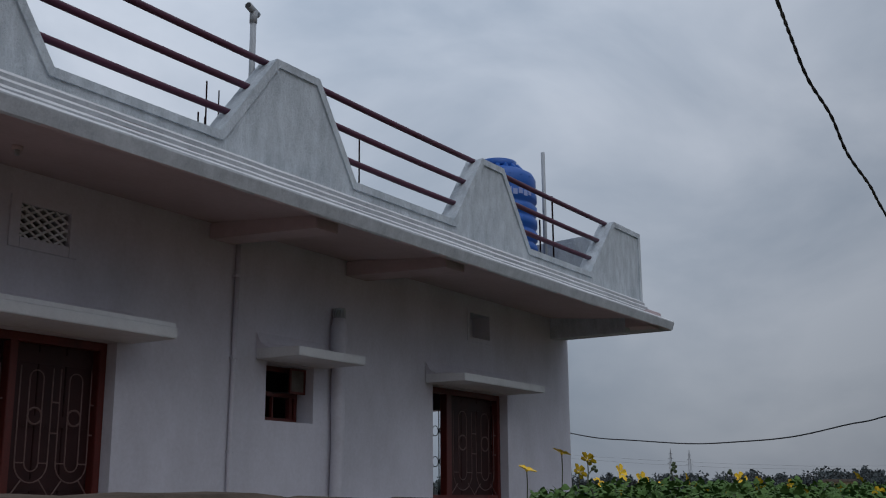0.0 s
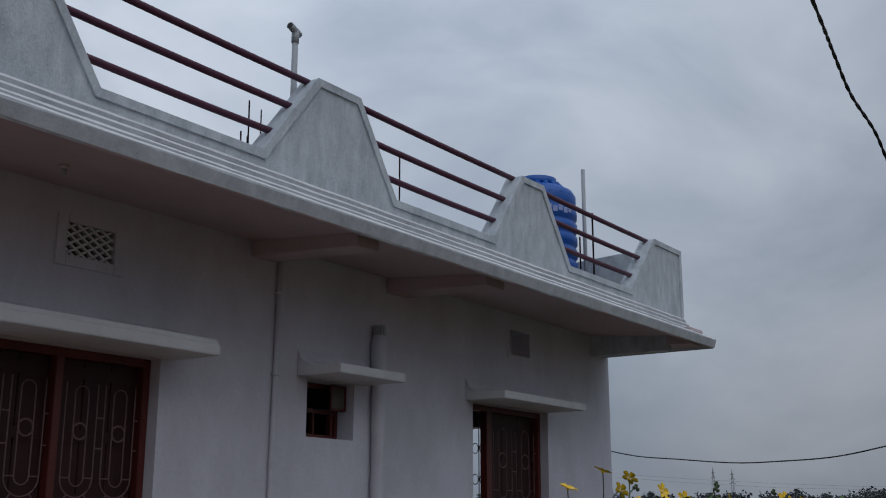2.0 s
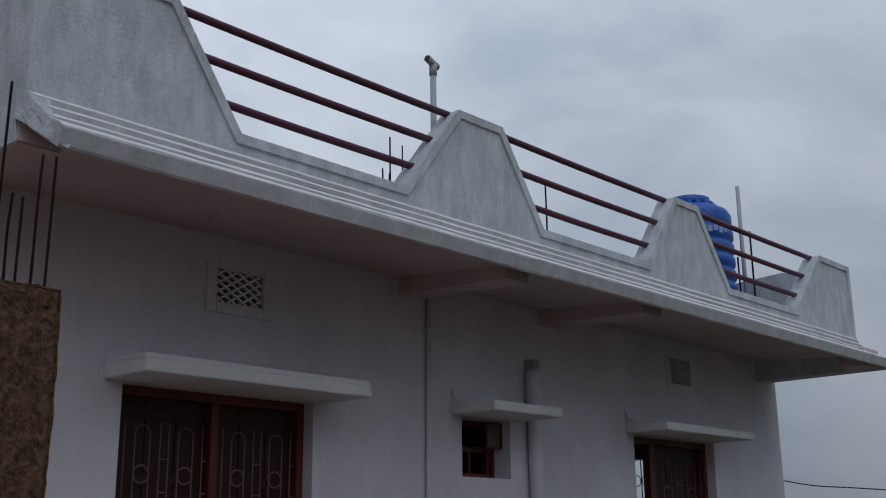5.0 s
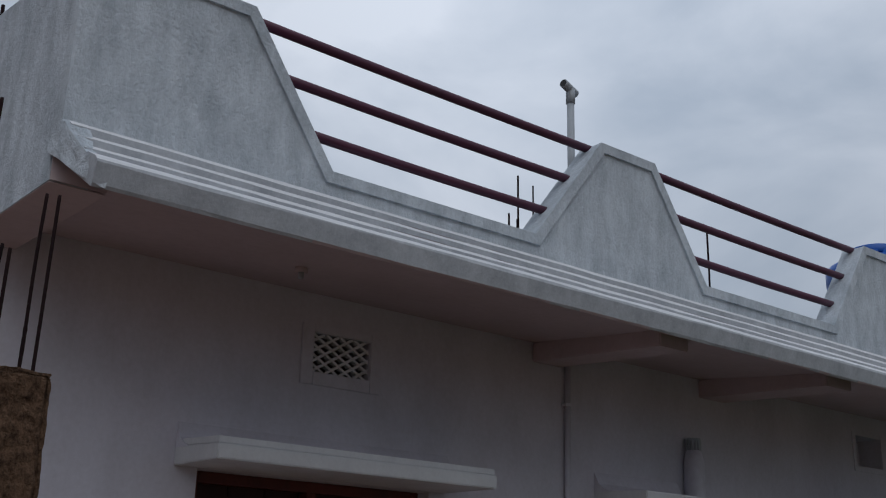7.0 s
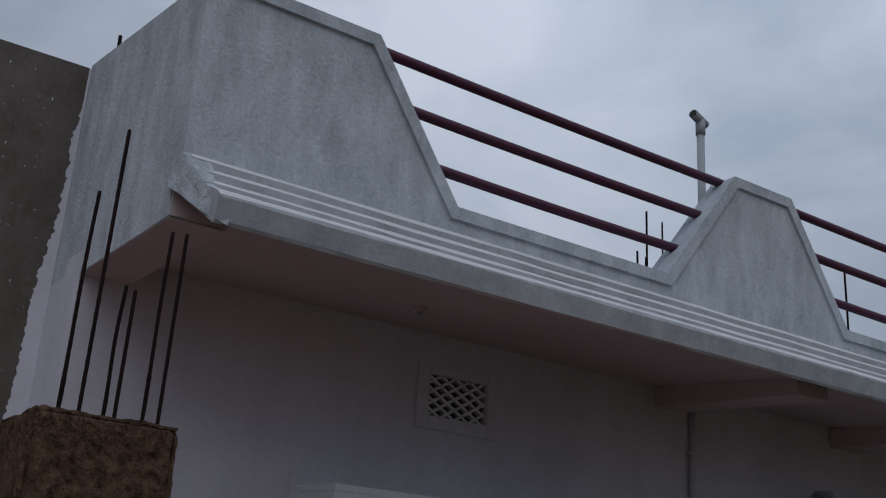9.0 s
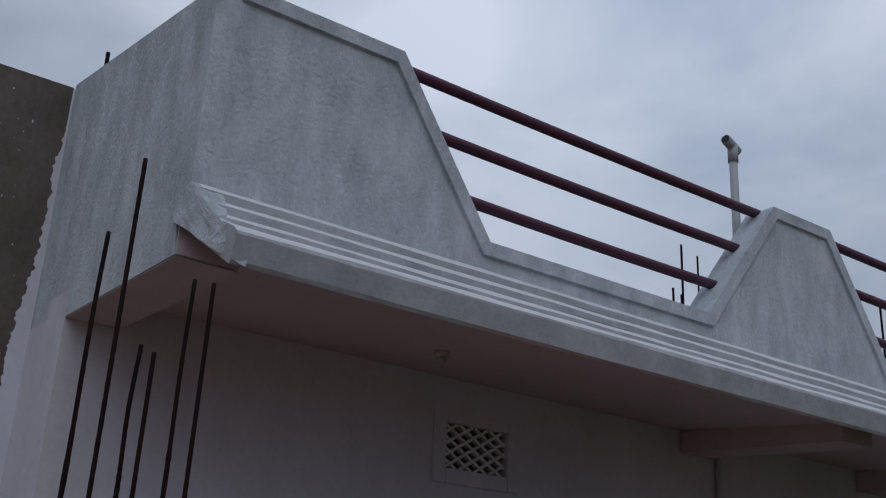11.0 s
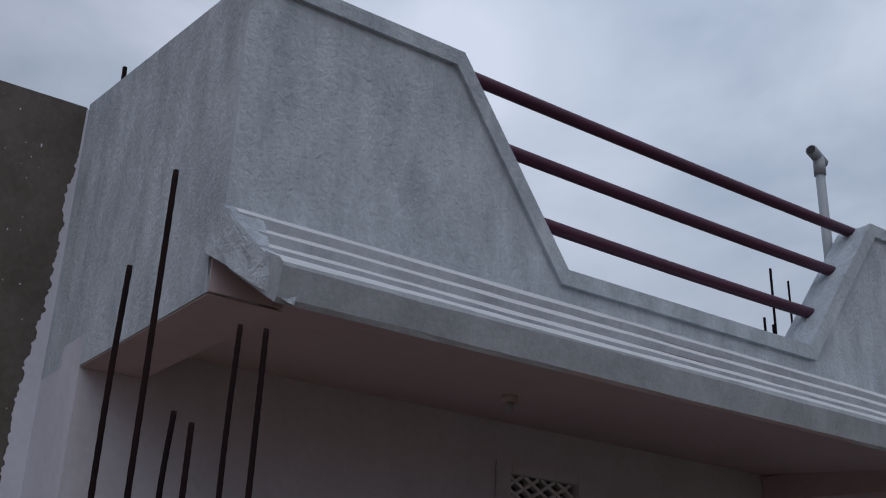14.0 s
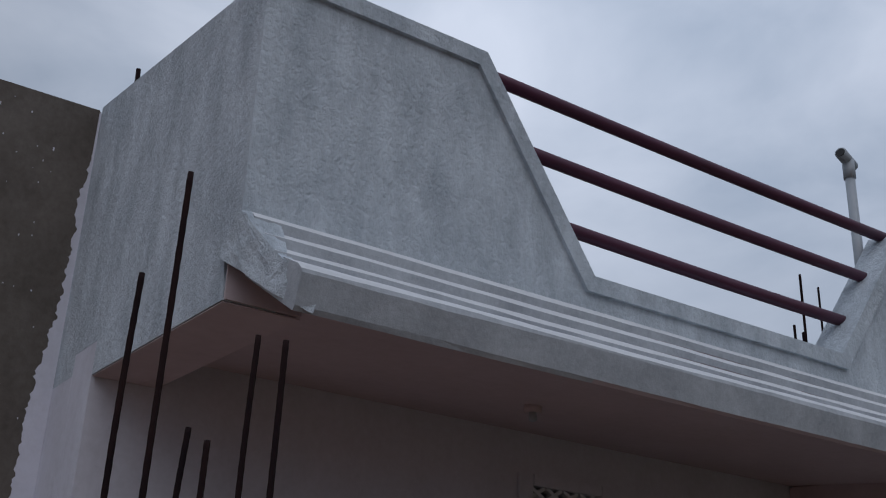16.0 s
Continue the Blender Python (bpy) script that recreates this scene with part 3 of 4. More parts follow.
part("socket", rod([(5.60, -0.07, 2.82), (5.60, -0.07, 2.94), (5.60, -0.07, 3.18), (5.60, -0.07, 3.27)], [0.064, 0.080, 0.080, 0.058], 16), whitewash, drain, smooth=True)
for k in range(12):
    a = k * math.tau / 12
    part("cowl_fin", a_box(5.60 + 0.05 * math.cos(a) - 0.007, 5.60 + 0.05 * math.cos(a) + 0.009, -0.07 + 0.05 * math.sin(a) - 0.007, -0.07 + 0.05 * math.sin(a) + 0.007, 3.265, 3.35), pvc, drain)
part("cowl_cap", rod([(5.60, -0.07, 3.345), (5.60, -0.07, 3.365)], 0.058, 16), pvc, drain)
hook = empty("lamp_hook", (1.65, -0.58, 3.8), "small grey lamp holder under the roof edge", "lamp holder")
part("rose", rod([(1.645, -0.58, 3.815), (1.645, -0.58, 3.785)], 0.036, 16), soffit_bounce_paint, hook, smooth=True)
part("socket", rod([(1.645, -0.58, 3.787), (1.637, -0.592, 3.752)], 0.016, 12), pvc, hook, smooth=True)

# ---- on the roof ----
tpipe = empty("roof_vent_pipe", (3.30, -1.02, 4.02), "grey plastic vent pipe with a tee on top", "pipe")
part("pipe", rod([(3.300, -1.018, 3.95), (3.295, -1.018, 5.20)], 0.024, 14), pvc, tpipe, smooth=True)
part("socket", rod([(3.295, -1.018, 5.17), (3.295, -1.018, 5.27)], 0.030, 14), pvc, tpipe, smooth=True)
tee = rod([(3.215, -1.035, 5.283), (3.355, -1.000, 5.263)], 0.029, 14)
part("tee", tee, pvc, tpipe, smooth=True)
# black disc on the closed tee end, standing for the dark hollow
part("bore_shade_disc", rod([(3.213, -1.0355, 5.2835), (3.22, -1.034, 5.2825)], 0.023, 14), black_iron, tpipe)


def roof_rod(x, y, z, r, label, mat=rust, base=4.0):
    th = part("starter_bar", rod([(x, y, base), (x + 0.004, y, (z + base) / 2), (x, y, z)], r, 8), mat)
    return tagged(th, label, "steel bar", "starter bars on the roof")


roof_rod(2.856, -1.0, 4.557, 0.006, "rusty reinforcing bar standing on the roof")
roof_rod(2.981, -1.0, 4.525, 0.005, "rusty reinforcing bar standing on the roof")
roof_rod(2.785, -1.0, 4.30, 0.006, "short rusty reinforcing bar on the roof")
roof_rod(2.875, -0.98, 4.29, 0.009, "short rusty reinforcing bar on the roof")
roof_rod(4.668, -1.0, 4.639, 0.007, "rusty reinforcing bar behind the parapet")
roof_rod(9.454, -0.2, 5.03, 0.011, "rusty reinforcing bar behind the parapet")
roof_rod(9.812, -0.2, 5.424, 0.012, "rusty reinforcing bar behind the parapet")
roof_rod(0.13, 0.33, 5.235, 0.011, "short reinforcing bar standing on the side parapet", base=4.9)
tall = part("overflow_pipe", rod([(9.598, -0.2, 4.0), (9.588, -0.2, 5.955)], 0.025, 12), pvc, smooth=True)
tagged(tall, "tall grey plastic pipe standing on the roof", "pipe")

tank = empty("water_tank", (9.16, 0.25, 4.02), "blue ribbed plastic water tank on the roof", "water tank")
prof = [(0.50, 0.0), (0.535, 0.03)]
for k in range(6):
    z = 0.06 + k * 0.165
    prof += [(0.51, z), (0.55, z + 0.03), (0.55, z + 0.115), (0.51, z + 0.145)]
prof += [(0.54, 1.08), (0.54, 1.20), (0.50, 1.27), (0.38, 1.33), (0.30, 1.35)]
body = turned([(r * 0.92, z) for r, z in prof], 40)
body.transform(Matrix.Translation((9.16, 0.25, 4.32)))
part("body", body, tank_blue, tank, smooth=True)
lid = turned([(0.24, 0), (0.25, 0.02), (0.25, 0.085), (0.21, 0.10), (0.05, 0.11)], 28)
lid.transform(Matrix.Translation((9.09, 0.2, 5.665)))
part("lid", lid, tank_blue, tank, "round screw lid", smooth=True)
for k in range(5):
    a = math.radians(195 + k * 18)
    rib = rod([(9.16 + 0.48 * math.cos(a), 0.25 + 0.48 * math.sin(a), 5.49), (9.16 + 0.30 * math.cos(a), 0.25 + 0.30 * math.sin(a), 5.68)], 0.035, 8)
    part("shoulder_rib", rib, tank_blue, tank, smooth=True)
for k in range(5):
    a = math.radians(228 + k * 9)
    bar = a_box(-0.03, 0.03, -0.003, 0.003, -0.035, 0.035)
    bar.transform(Matrix.Translation((9.16 + 0.507 * math.cos(a), 0.25 + 0.507 * math.sin(a), 5.30 - (k % 2) * 0.02)) @ Matrix.Rotation(a + math.pi / 2, 4, "Z"))
    part("label_bar", bar, label_white, tank, "worn pale print")
stand = turned([(0.58, 0), (0.58, 0.302)], 28)
stand.transform(Matrix.Translation((9.16, 0.25, 4.018)))
part("base", stand, cement, tank, "round cement base")

# ---- bare cement block of the next house, beside the end wall ----
block = empty("neighbour_wall", (-0.25, 0.8, 0), "bare dark cement wall with white paint along its edge", "wall", kind="structure")
part("wall", a_box(-0.49, START - 0.002, 0.502, 4.0, 0, 5.075, 0.006), cement, block)
bm = bmesh.new()
random.seed(4)
lft, rgt = [], []
for i in range(420):
    z = 5.06 - i * 0.012
    f = (5.06 - z)
    w = 0.006 + 0.05 * min(1, f / 0.7) + (0.075 * min(1, max(0, f - 0.95) / 0.25)) + 0.03 * max(0, f - 1.2)
    w += noise.noise(Vector((z * 4, 1, 0))) * 0.03 + noise.noise(Vector((z * 17, 2, 0))) * 0.022 + noise.noise(Vector((z * 41, 5, 0))) * 0.012 + random.uniform(-0.009, 0.009)
    lft.append(bm.verts.new((START - max(0.010, w * 0.62), 0.4975, z)))
    rgt.append(bm.verts.new((START - 0.001, 0.4975, z)))
for i in range(419):
    bm.faces.new((lft[i], rgt[i], rgt[i + 1], lft[i + 1]))
solid = bmesh.ops.extrude_face_region(bm, geom=bm.faces[:])
for v in solid["geom"]:
    if isinstance(v, bmesh.types.BMVert):
        v.co.y += 0.003
part("paint_edge", bm, whitewash, block, "ragged brushed edge of white paint")
bm = bmesh.new()
for k in range(60):
    x, z = random.uniform(-0.46, -0.06), random.uniform(2.9, 5.05)
    s = random.uniform(0.002, 0.006)
    box(bm, x, x + s, 0.4985, 0.5015, z, z + s * random.uniform(0.8, 3))
tagged(part("paint_specks", bm, whitewash, block), "splashed white paint specks", kind="stuff")

# ---- unfinished column with starter bars ----
column = empty("concrete_column", (-0.41, -2.13, 0), "rough unfinished concrete column with rusty starter bars", "column")
bm = a_box(-0.615, -0.215, -2.30, -1.95, 0, 2.715)
bmesh.ops.subdivide_edges(bm, edges=[e for e in bm.edges if abs(e.verts[0].co.z - e.verts[1].co.z) > 1], cuts=70)
bmesh.ops.subdivide_edges(bm, edges=[e for e in bm.edges if abs(e.verts[0].co.z - e.verts[1].co.z) < 0.01], cuts=34, use_grid_fill=True)
for v in bm.verts:
    v.co.z = 2.715 * (1 - (1 - v.co.z / 2.715) ** 2.2) if v.co.z < 2.71 else v.co.z
bmesh.ops.recalc_face_normals(bm, faces=bm.faces[:])
bm.normal_update()
for v in bm.verts:
    edge = (abs(v.co.x + 0.415) > 0.188) + (abs(v.co.y + 2.125) > 0.165) + (v.co.z > 2.70)
    pits = noise.noise(v.co * 38)
    v.co += v.normal * (noise.noise(v.co * 9) * 0.008 + noise.noise(v.co * 70) * 0.004 - 0.014 * max(0, pits - 0.15))
    if edge >= 2:
        v.co -= v.normal * (0.008 + 0.016 * abs(noise.noise(v.co * 16)))
part("shaft", bm, rough_concrete, column)


def starter(x0, y0, x1, y1, top, kink):
    bm = bmesh.new()
    pts, rad = [], []
    for i in range(41):
        k = i / 40
        z = 2.66 + (top - 2.66) * k
        w = kink * math.sin(k * 7) * 0.0015
        pts.append((x0 + (x1 - x0) * k + w, y0 + (y1 - y0) * k, z))
        rad.append(0.0058 + (0.0006 if i % 2 else 0) + (0.003 * abs(noise.noise(Vector((x0 * 50, 0, z * 30)))) if kink and k < 0.35 else 0))
    part("starter_bar", rod(pts, rad, 8, bm), rust, column, smooth=True)


starter(-0.492, -2.060, -0.480, -2.056, 3.415, 1)
starter(-0.468, -2.185, -0.458, -2.181, 3.580, 0)
starter(-0.366, -2.060, -0.354, -2.056, 3.148, 2)
starter(-0.366, -2.175, -0.360, -2.170, 3.105, 0)
starter(-0.250, -2.065, -0.238, -2.060, 3.346, 1)
starter(-0.244, -2.185, -0.235, -2.179, 3.308, 0)

# ---- old boundary wall ----
bm = bmesh.new()
cols = []
for i in range(91):
    x = -6.0 + 6.45 * i / 90
    top = 1.605 + 0.02 * noise.noise(Vector((x * 1.3, 0, 0))) + 0.014 * noise.noise(Vector((x * 6, 3, 0))) - 0.02 * max(0, x + 0.2) * 2
    cols.append([bm.verts.new((x, y + 0.02 * noise.noise(Vector((x * 3, y, z))), z)) for y, z in ((-5.1, 0), (-5.1, top - 0.03), (-5.05, top), (-4.92, top + 0.004), (-4.86, top - 0.04), (-4.86, 0))])
for p, q in zip(cols, cols[1:]):
    for k in range(5):
        bm.faces.new((p[k], q[k], q[k + 1], p[k + 1]))
bm.faces.new(cols[0]), bm.faces.new(cols[-1][::-1])
tagged(part("boundary_wall", bm, old_wall), "old mossy masonry boundary wall with an uneven top", "wall", kind="structure")

# ---- ground ----
bm = bmesh.new()
radii = [0, 4, 9, 16, 30, 60, 120, 300, 900, 2400]
rings = [[bm.verts.new((0, 0, 0))]]
for r in radii[1:]:
    rings.append([bm.verts.new((4 + r * math.cos(k * math.tau / 48), -2 + r * math.sin(k * math.tau / 48), 0.05 * noise.noise(Vector((r, k, 0))) - (0.05 if r > 20 else 0))) for k in range(48)])
for k in range(48):
    bm.faces.new((rings[0][0], rings[1][k], rings[1][(k + 1) % 48]))
for p, q in zip(rings[1:], rings[2:]):
    for k in range(48):
        bm.faces.new((p[k], q[k], q[(k + 1) % 48], p[(k + 1) % 48]))
tagged(part("ground", bm, soil), "damp soil and low grass running to the horizon", "ground", kind="structure")

# ---- flowering vine patch beside the boundary wall ----
random.seed(11)


def crown(x, y):
    """Height of the vine patch over the ground."""
    far = math.hypot(x + 2.48, y + 6.5)
    z = 1.572 + 0.0148 * min(far, 24) + 0.07 * noise.noise(Vector((x * 0.9, y * 0.9, 0))) + 0.05 * noise.noise(Vector((x * 2.3, y * 2.3, 5)))
    return z - 0.10 + 0.10 * math.exp(-((x - 1.5) / 0.9) ** 2) * math.exp(-((y + 4.9) / 0.9) ** 2)


def patch_edge(x):
    return min(-6.22 + (x + 2.48) * 0.54, -1.8) + 0.12 * noise.noise(Vector((x * 2.1, 7, 0)))


# dark sheet below the leaves; its colour holds the shade between them
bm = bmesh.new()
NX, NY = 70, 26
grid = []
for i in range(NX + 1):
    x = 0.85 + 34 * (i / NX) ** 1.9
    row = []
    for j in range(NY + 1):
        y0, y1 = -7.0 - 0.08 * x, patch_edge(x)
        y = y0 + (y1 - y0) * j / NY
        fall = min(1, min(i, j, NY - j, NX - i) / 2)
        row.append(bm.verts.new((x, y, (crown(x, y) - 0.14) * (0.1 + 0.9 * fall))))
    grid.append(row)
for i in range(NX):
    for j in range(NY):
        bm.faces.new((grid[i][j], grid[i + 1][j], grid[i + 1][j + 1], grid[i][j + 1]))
tagged(part("vine_thicket", bm, thicket), "dark green sheet standing for shade under vine leaves", "plants", kind="stuff")

LOBES = [(0.0, 0.0), (0.34, 0.10), (0.50, 0.42), (0.30, 0.52), (0.22, 0.80), (0.0, 1.0), (-0.22, 0.80), (-0.30, 0.52), (-0.50, 0.42), (-0.34, 0.10)]
verts, faces = [], []


def add_leaf(p, size, turn, tilt, droop):
    m = Matrix.Translation(p) @ Matrix.Rotation(turn, 4, "Z") @ Matrix.Rotation(tilt, 4, "X")
    first = len(verts)
    verts.append(m @ Vector((0, 0.42 * size, 0.0)))
    for u, v in LOBES:
        verts.append(m @ Vector((u * size, v * size, -droop * size * (u * u * 1.6 + (v - 0.4) ** 2))))
    for k in range(len(LOBES)):
        faces.append((first, first + 1 + k, first + 1 + (k + 1) % len(LOBES)))


for k in range(44000):
    x = 0.70 + 20 * random.random() ** 2.1
    y = random.uniform(-6.9 - 0.08 * x, patch_edge(x) + 0.1)
    z = crown(x, y) - 0.16 * random.random() ** 1.5
    if x < 0.95 or y > patch_edge(x) - 0.25:
        z -= random.uniform(0, 0.7)
    add_leaf((x, y, z), random.uniform(0.017, 0.038) * (1 + 0.035 * x), random.uniform(0, math.tau), random.uniform(-0.3, 1.1), random.uniform(0.2, 0.9))
for k in range(5200):
    x = random.uniform(12, 60)
    y = random.uniform(-9, patch_edge(x) + 2)
    add_leaf((x, y, crown(x, y) - random.random() * 0.18), random.uniform(0.08, 0.20), random.uniform(0, math.tau), random.uniform(-0.2, 1.1), 0.6)
data = bpy.data.meshes.new("vine_leaves")
data.from_pydata([tuple(v) for v in verts], [], faces)
data.materials.append(leaf)
tagged(new("vine_leaves", data), "broad lobed green vine leaves", "plants", kind="stuff")

# shoots that stand over the leaves, with buds
verts, faces = [], []
shoots = bmesh.new()
for x, y, h in ((1.05, -4.78, 0.17), (1.35, -4.95, 0.12), (1.62, -4.86, 0.19), (1.72, -5.05, 0.14), (2.1, -4.95, 0.16), (2.35, -5.2, 0.13), (2.0, -5.35, 0.10), (3.1, -5.1, 0.14)):
    z = crown(x, y) - 0.08
    pts = [(x + 0.03 * math.sin(i * 0.9 + x * 7) + 0.02 * i, y + 0.02 * math.cos(i + x), z + (h * 0.55 + 0.07) * i / 6) for i in range(7)]
    rod(pts, [0.0045 - 0.0004 * i for i in range(7)], 6, shoots)
    for dx, dz in ((0, 0.0), (0.014, -0.012), (-0.013, -0.006), (0.02, -0.05)):
        b = bmesh.ops.create_icosphere(shoots, subdivisions=1, radius=0.008)["verts"]
        bmesh.ops.translate(shoots, vec=Vector(pts[-1]) + Vector((dx, 0, dz)), verts=b)
    for i in (1, 3):
        add_leaf(pts[i], 0.05, x * 9 + i, 0.6, 0.6)
tagged(part("vine_shoots", shoots, stem), "thin curling vine shoots with dark buds", "plants", kind="stuff")
data = bpy.data.meshes.new("shoot_leaves")
data.from_pydata([tuple(v) for v in verts], [], faces)
data.materials.append(leaf)
tagged(new("shoot_leaves", data), "young vine leaves on thin shoots", "plants", kind="stuff")


def flower_mesh():
    bm = bmesh.new()
    for k in range(5):
        a = k * math.tau / 5
        pts = [(0.004, 0, 0), (0.022, -0.016, 0.010), (0.040, -0.015, 0.014), (0.049, 0.0, 0.010), (0.040, 0.015, 0.014), (0.022, 0.016, 0.010)]
        vs = [bm.verts.new(Matrix.Rotation(a, 3, "Z") @ Vector(p)) for p in pts]
        mid = bm.verts.new(Matrix.Rotation(a, 3, "Z") @ Vector((0.028, 0, 0.006)))
        for i in range(6):
            bm.faces.new((mid, vs[i], vs[(i + 1) % 6]))
    return mesh_of("petals", bm, petal)


petals = flower_mesh()
centre = bmesh.new()
bmesh.ops.create_icosphere(centre, subdivisions=1, radius=0.008)
centre_mesh = mesh_of("flower_centre", centre, petal)
stalk_mesh = mesh_of("stalk", rod([(0, 0, 0.002), (0.004, 0, -0.07), (0.0, 0.004, -0.2)], 0.003, 6), stem)


def flower(p, tilt, turn, size=1.0):
    th = new("yellow_flower")
    th.matrix_basis = pose(*p) @ Matrix.Scale(size * 0.8, 4)
    tagged(th, "yellow five-petalled gourd flower on a thin stalk", "flower", "yellow flowers on the vine")
    for name, mesh in (("petals", petals), ("flower_centre", centre_mesh), ("stalk", stalk_mesh)):
        o = new(name, mesh)
        o.parent = th
        if name != "stalk":
            o.matrix_basis = pose(0, 0, 0, tilt, 0, turn)


for spot in (
    (1.687, -4.541, 1.654, 45, -7, 0.93),
    (2.123, -4.540, 1.676, 75, -24, 1.01),
    (2.383, -4.649, 1.673, 75, 26, 0.99),
    (2.123, -4.808, 1.630, 39, 80, 0.99),
    (3.103, -4.913, 1.650, 75, 61, 1.02),
    (2.544, -5.144, 1.615, 34, 19, 1.02),
    (3.221, -4.621, 1.693, 64, -37, 1.03),
    (1.553, -4.282, 1.712, 23, 0, 1.07),
    (1.708, -4.365, 1.783, 20, 37, 1.07),
    (1.846, -4.417, 1.758, 49, 81, 1.01),
    (1.561, -4.514, 1.701, 64, 69, 0.94),
    (1.995, -4.497, 1.705, 71, -6, 1.11),
    (2.069, -4.671, 1.650, 27, -31, 0.85),
    (1.451, -4.746, 1.612, 42, 26, 1.14),
    (2.248, -4.863, 1.618, 70, 37, 0.95),
    (2.868, -4.827, 1.662, 64, 49, 0.99),
    (2.578, -4.902, 1.629, 67, 19, 1.12),
    (1.515, -4.648, 1.606, 18, 31, 1.15),
    (3.549, -5.042, 1.634, 35, 43, 1.14),
    (3.366, -5.132, 1.624, 28, 14, 1.02),
    (2.985, -5.260, 1.687, 49, 32, 0.84),
    (2.611, -5.426, 1.613, 76, 83, 0.83),
):
    flower(spot[:3], spot[3], spot[4], spot[5])

# ---- cables ----


def smoothed(points, cuts):
    """A smooth line through points."""
    P = [Vector(p) for p in points]
    fine = []
    for i in range(len(P) - 1):
        p0, p1, p2, p3 = P[max(i - 1, 0)], P[i], P[i + 1], P[min(i + 2, len(P) - 1)]
        for k in range(cuts):
            t = k / cuts
            fine.append(0.5 * ((2 * p1) + (p2 - p0) * t + (2 * p0 - 5 * p1 + 4 * p2 - p3) * t * t + (3 * p1 - p0 - 3 * p2 + p3) * t ** 3))
    return fine + [P[-1]]


def twisted_cable(points, r, turns, name, label):
    th = empty(name, points[0], label, "cable")
    fine = smoothed(points, 30)
    for s in range(2):
        pts = []
        for i, p in enumerate(fine):
            d = (fine[min(i + 1, len(fine) - 1)] - fine[max(i - 1, 0)]).normalized()
            u = d.cross(Vector((0.3, 1, 0.2))).normalized()
            w = d.cross(u)
            a = i * turns + s * math.pi
            pts.append(p + (u * math.cos(a) + w * math.sin(a)) * r * 0.55)
        part("strand", rod(pts, r, 7), cable_black, th, smooth=True)


twisted_cable([(3.018, -4.866, 4.871), (4.392, -4.689, 4.826), (5.043, -4.596, 4.823), (5.586, -4.560, 4.688), (6.270, -4.551, 4.601), (6.807, -4.539, 4.424), (7.485, -4.563, 4.298), (8.142, -4.551, 4.181), (10.110, -4.635, 3.719), (16.935, -5.382, 3.095)], 0.0090, 0.42, "service_cable", "black twisted pair service cable hanging overhead")
wire = rod(smoothed([(12.952, 1.688, 2.701), (12.707, 1.087, 2.563), (12.446, 0.489, 2.456), (12.191, -0.155, 2.393), (11.551, -1.227, 2.289), (10.984, -2.023, 2.264), (10.504, -2.853, 2.277), (10.166, -3.574, 2.373), (9.855, -4.044, 2.427), (8.918, -5.414, 2.711)], 6), 0.008, 8)
tagged(part("overhead_wire", wire, cable_black), "thin black wire sagging past the house", "cable")
wire = rod([(533.80, 261.75, 23.99), (551.21, 223.82, 20.90), (566.45, 183.35, 18.36), (578.27, 143.43, 16.66), (585.37, 112.61, 16.49)], 0.05, 4)
tagged(part("transmission_line", wire, pylon_steel), "faint far-off power line", "cable")
wire = rod([(533.82, 261.78, 22.21), (551.23, 223.96, 18.85), (566.47, 183.49, 16.34), (585.39, 112.85, 14.28)], 0.05, 4)
tagged(part("transmission_line", wire, pylon_steel), "faint far-off power line", "cable")

# ---- far off: pylons, woods, a house ----


def pylon(x, y, h):
    th = empty("power_pylon", (x, y, 0), "slim far-off steel lattice power pylon", "pylon", "pylons on the horizon")
    w = h * 0.10
    for sx, sy in ((1, 1), (1, -1), (-1, 1), (-1, -1)):
        part("leg", rod([(x + sx * w, y + sy * w, 0), (x + sx * w * 0.25, y + sy * w * 0.25, h * 0.62), (x, y, h)], h * 0.0036, 5), pylon_steel, th)
    for k in range(6):
        z0, z1 = h * 0.62 * k / 6, h * 0.62 * (k + 1) / 6
        a, b = w * (1 - 0.75 * k / 6), w * (1 - 0.75 * (k + 1) / 6)
        part("brace", rod([(x - a, y - a, z0), (x + b, y + b, z1)], h * 0.0026, 4), pylon_steel, th)
        part("brace", rod([(x + a, y + a, z0), (x - b, y - b, z1)], h * 0.0026, 4), pylon_steel, th)
    for z, s in ((0.70, 0.06), (0.79, 0.05), (0.88, 0.035)):
        part("cross_arm", rod([(x - s * h * 0.4, y + s * h, z * h), (x, y, (z + 0.03) * h), (x + s * h * 0.4, y - s * h, z * h)], h * 0.005, 4), pylon_steel, th)


pylon(648.0, 250.4, 31.2)
pylon(652.1, 240.0, 30.1)

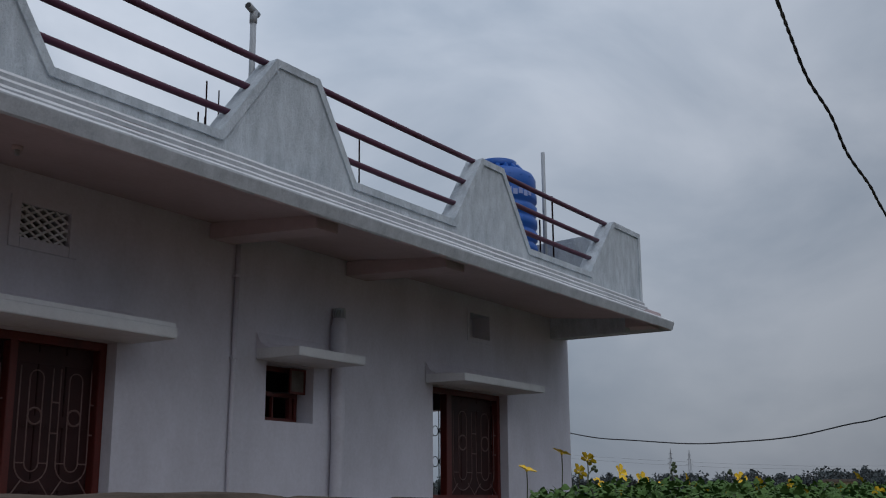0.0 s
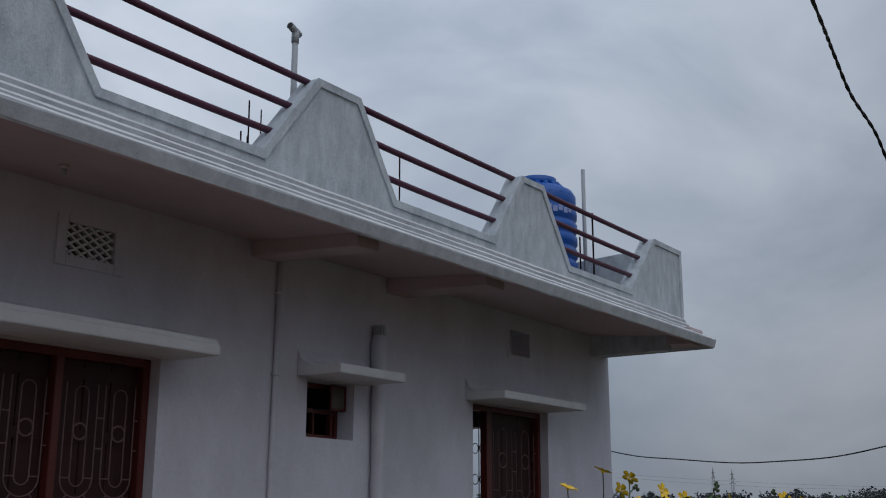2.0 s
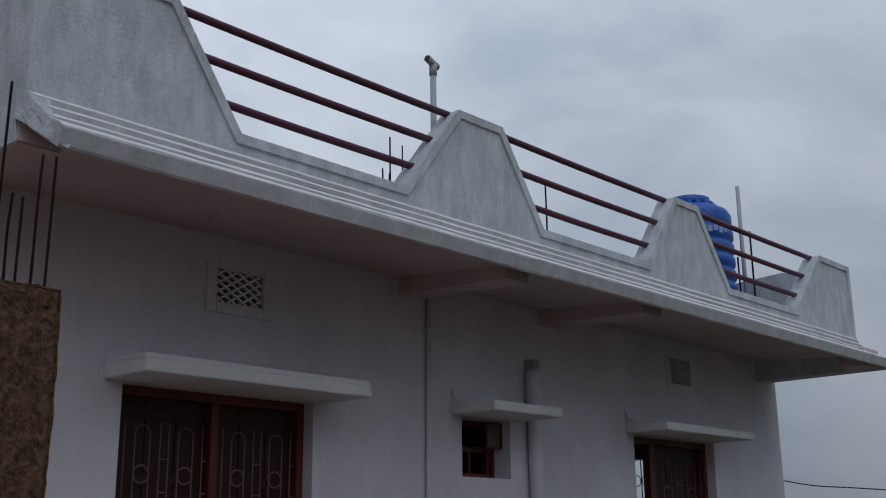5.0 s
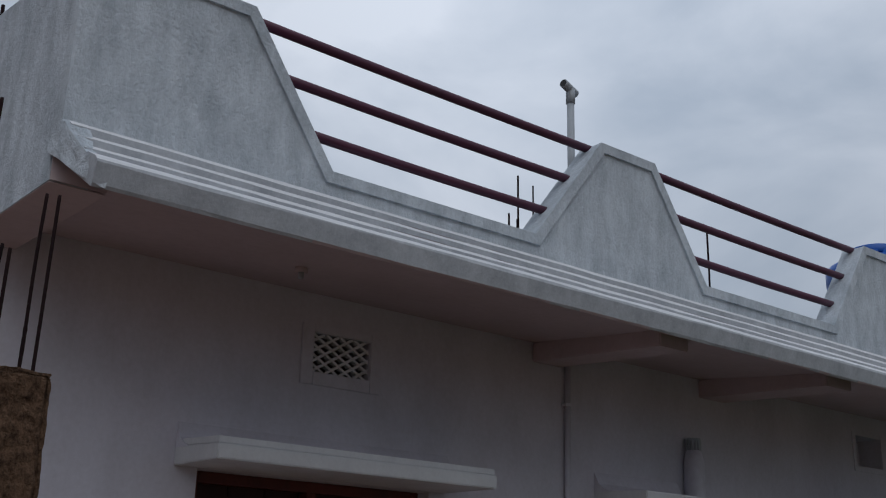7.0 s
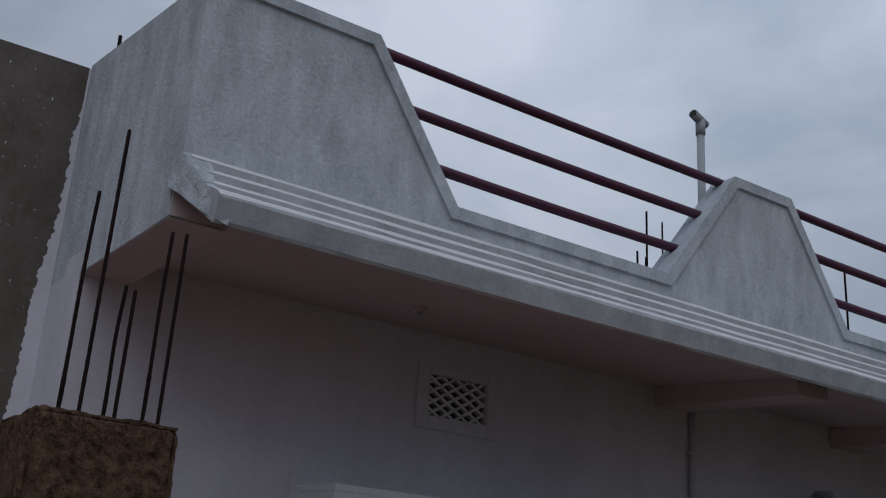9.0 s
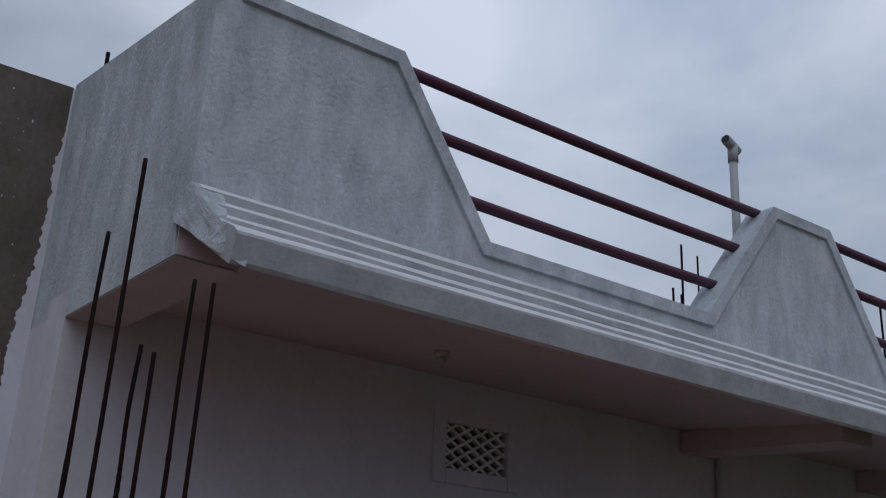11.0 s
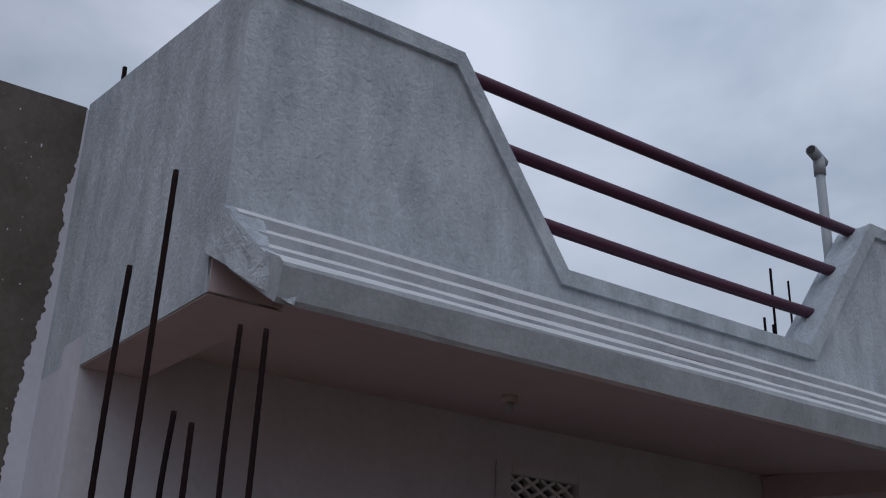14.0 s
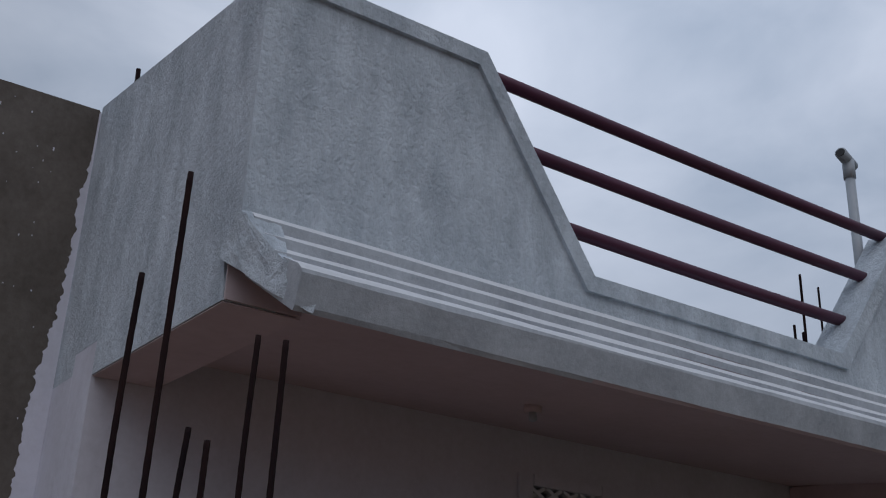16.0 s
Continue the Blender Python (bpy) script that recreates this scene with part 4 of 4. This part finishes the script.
def leafy_trees(name, spots, label):
    """Far trees, each a crown of many small uneven leaf clumps; spots are (x, y, height, spread, clump)."""
    verts, faces = [], []
    for x, y, h, r, c in spots:
        lobes = [(random.uniform(-0.6, 0.6) * r, random.uniform(-0.6, 0.6) * r, h * random.uniform(0.55, 0.9), r * random.uniform(0.3, 0.6)) for _ in range(5)]
        for k in range(80):
            lx, ly, lz, lr = lobes[k % 5]
            d = Vector((random.gauss(0, 1), random.gauss(0, 1), random.gauss(0, 0.8))).normalized() * lr * random.random() ** 0.4
            p = Vector((x + lx + d.x, y + ly + d.y, min(lz + d.z, h)))
            first = len(verts)
            for _ in range(4):
                verts.append(p + Vector((random.uniform(-c, c), random.uniform(-c, c), random.uniform(-c, c))))
            faces += [(first, first + 1, first + 2), (first, first + 2, first + 3), (first, first + 1, first + 3)]
        for k in range(6):
            first = len(verts)
            w = r * 0.7
            verts.extend([Vector((x + random.uniform(-w, w), y + random.uniform(-w, w), 0)), Vector((x + random.uniform(-w, w), y + random.uniform(-w, w), 0)), Vector((x, y, h * 0.7))])
            faces.append((first, first + 1, first + 2))
    data = bpy.data.meshes.new(name)
    data.from_pydata([tuple(v) for v in verts], [], faces)
    data.materials.append(hazed_foliage)
    return tagged(new(name, data), label, "trees", kind="stuff")


random.seed(8)
spots = []
for k in range(560):
    b = radians(random.uniform(54, 92))
    d = random.uniform(330, 460)
    h = 8.6 + 2.6 * noise.noise(Vector((b * 16, 0, 0))) + 1.6 * noise.noise(Vector((b * 60, 3, 0)))
    spots.append((-2.5 + d * math.sin(b), -6.5 + d * math.cos(b), max(5.0, h) * random.uniform(0.8, 1.12), random.uniform(2.0, 4.2), 0.55))
leafy_trees("far_woods", spots, "dark tree line on the horizon, haze in its colour")
spots = []
for k in range(34):
    b = radians(random.gauss(77.5, 1.2))
    d = random.uniform(195, 215)
    h = 4.4 * math.exp(-((math.degrees(b) - 77.4) / 1.4) ** 2) * random.uniform(0.6, 1.05) + 2.4
    spots.append((-2.5 + d * math.sin(b), -6.5 + d * math.cos(b), h, random.uniform(0.9, 1.8), 0.30))
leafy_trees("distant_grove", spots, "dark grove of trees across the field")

far_house = empty("far_house", (170.6, 35.4, 0), "low faded yellow building across the field", "building")
body = a_box(-0.2, 3, -2.4, 2.4, 0, 3.75)
body.transform(Matrix.Translation((170.6, 35.4, 0)) @ Matrix.Rotation(radians(12), 4, "Z"))
part("wall", body, yellow_wall, far_house)
roof = prism([(-2.6, 3.75), (2.6, 3.75), (2.3, 4.15), (-2.3, 4.15)], "x", -0.4, 3.2)
roof.transform(Matrix.Translation((170.6, 35.4, 0)) @ Matrix.Rotation(radians(12), 4, "Z"))
part("roof", roof, cement, far_house)
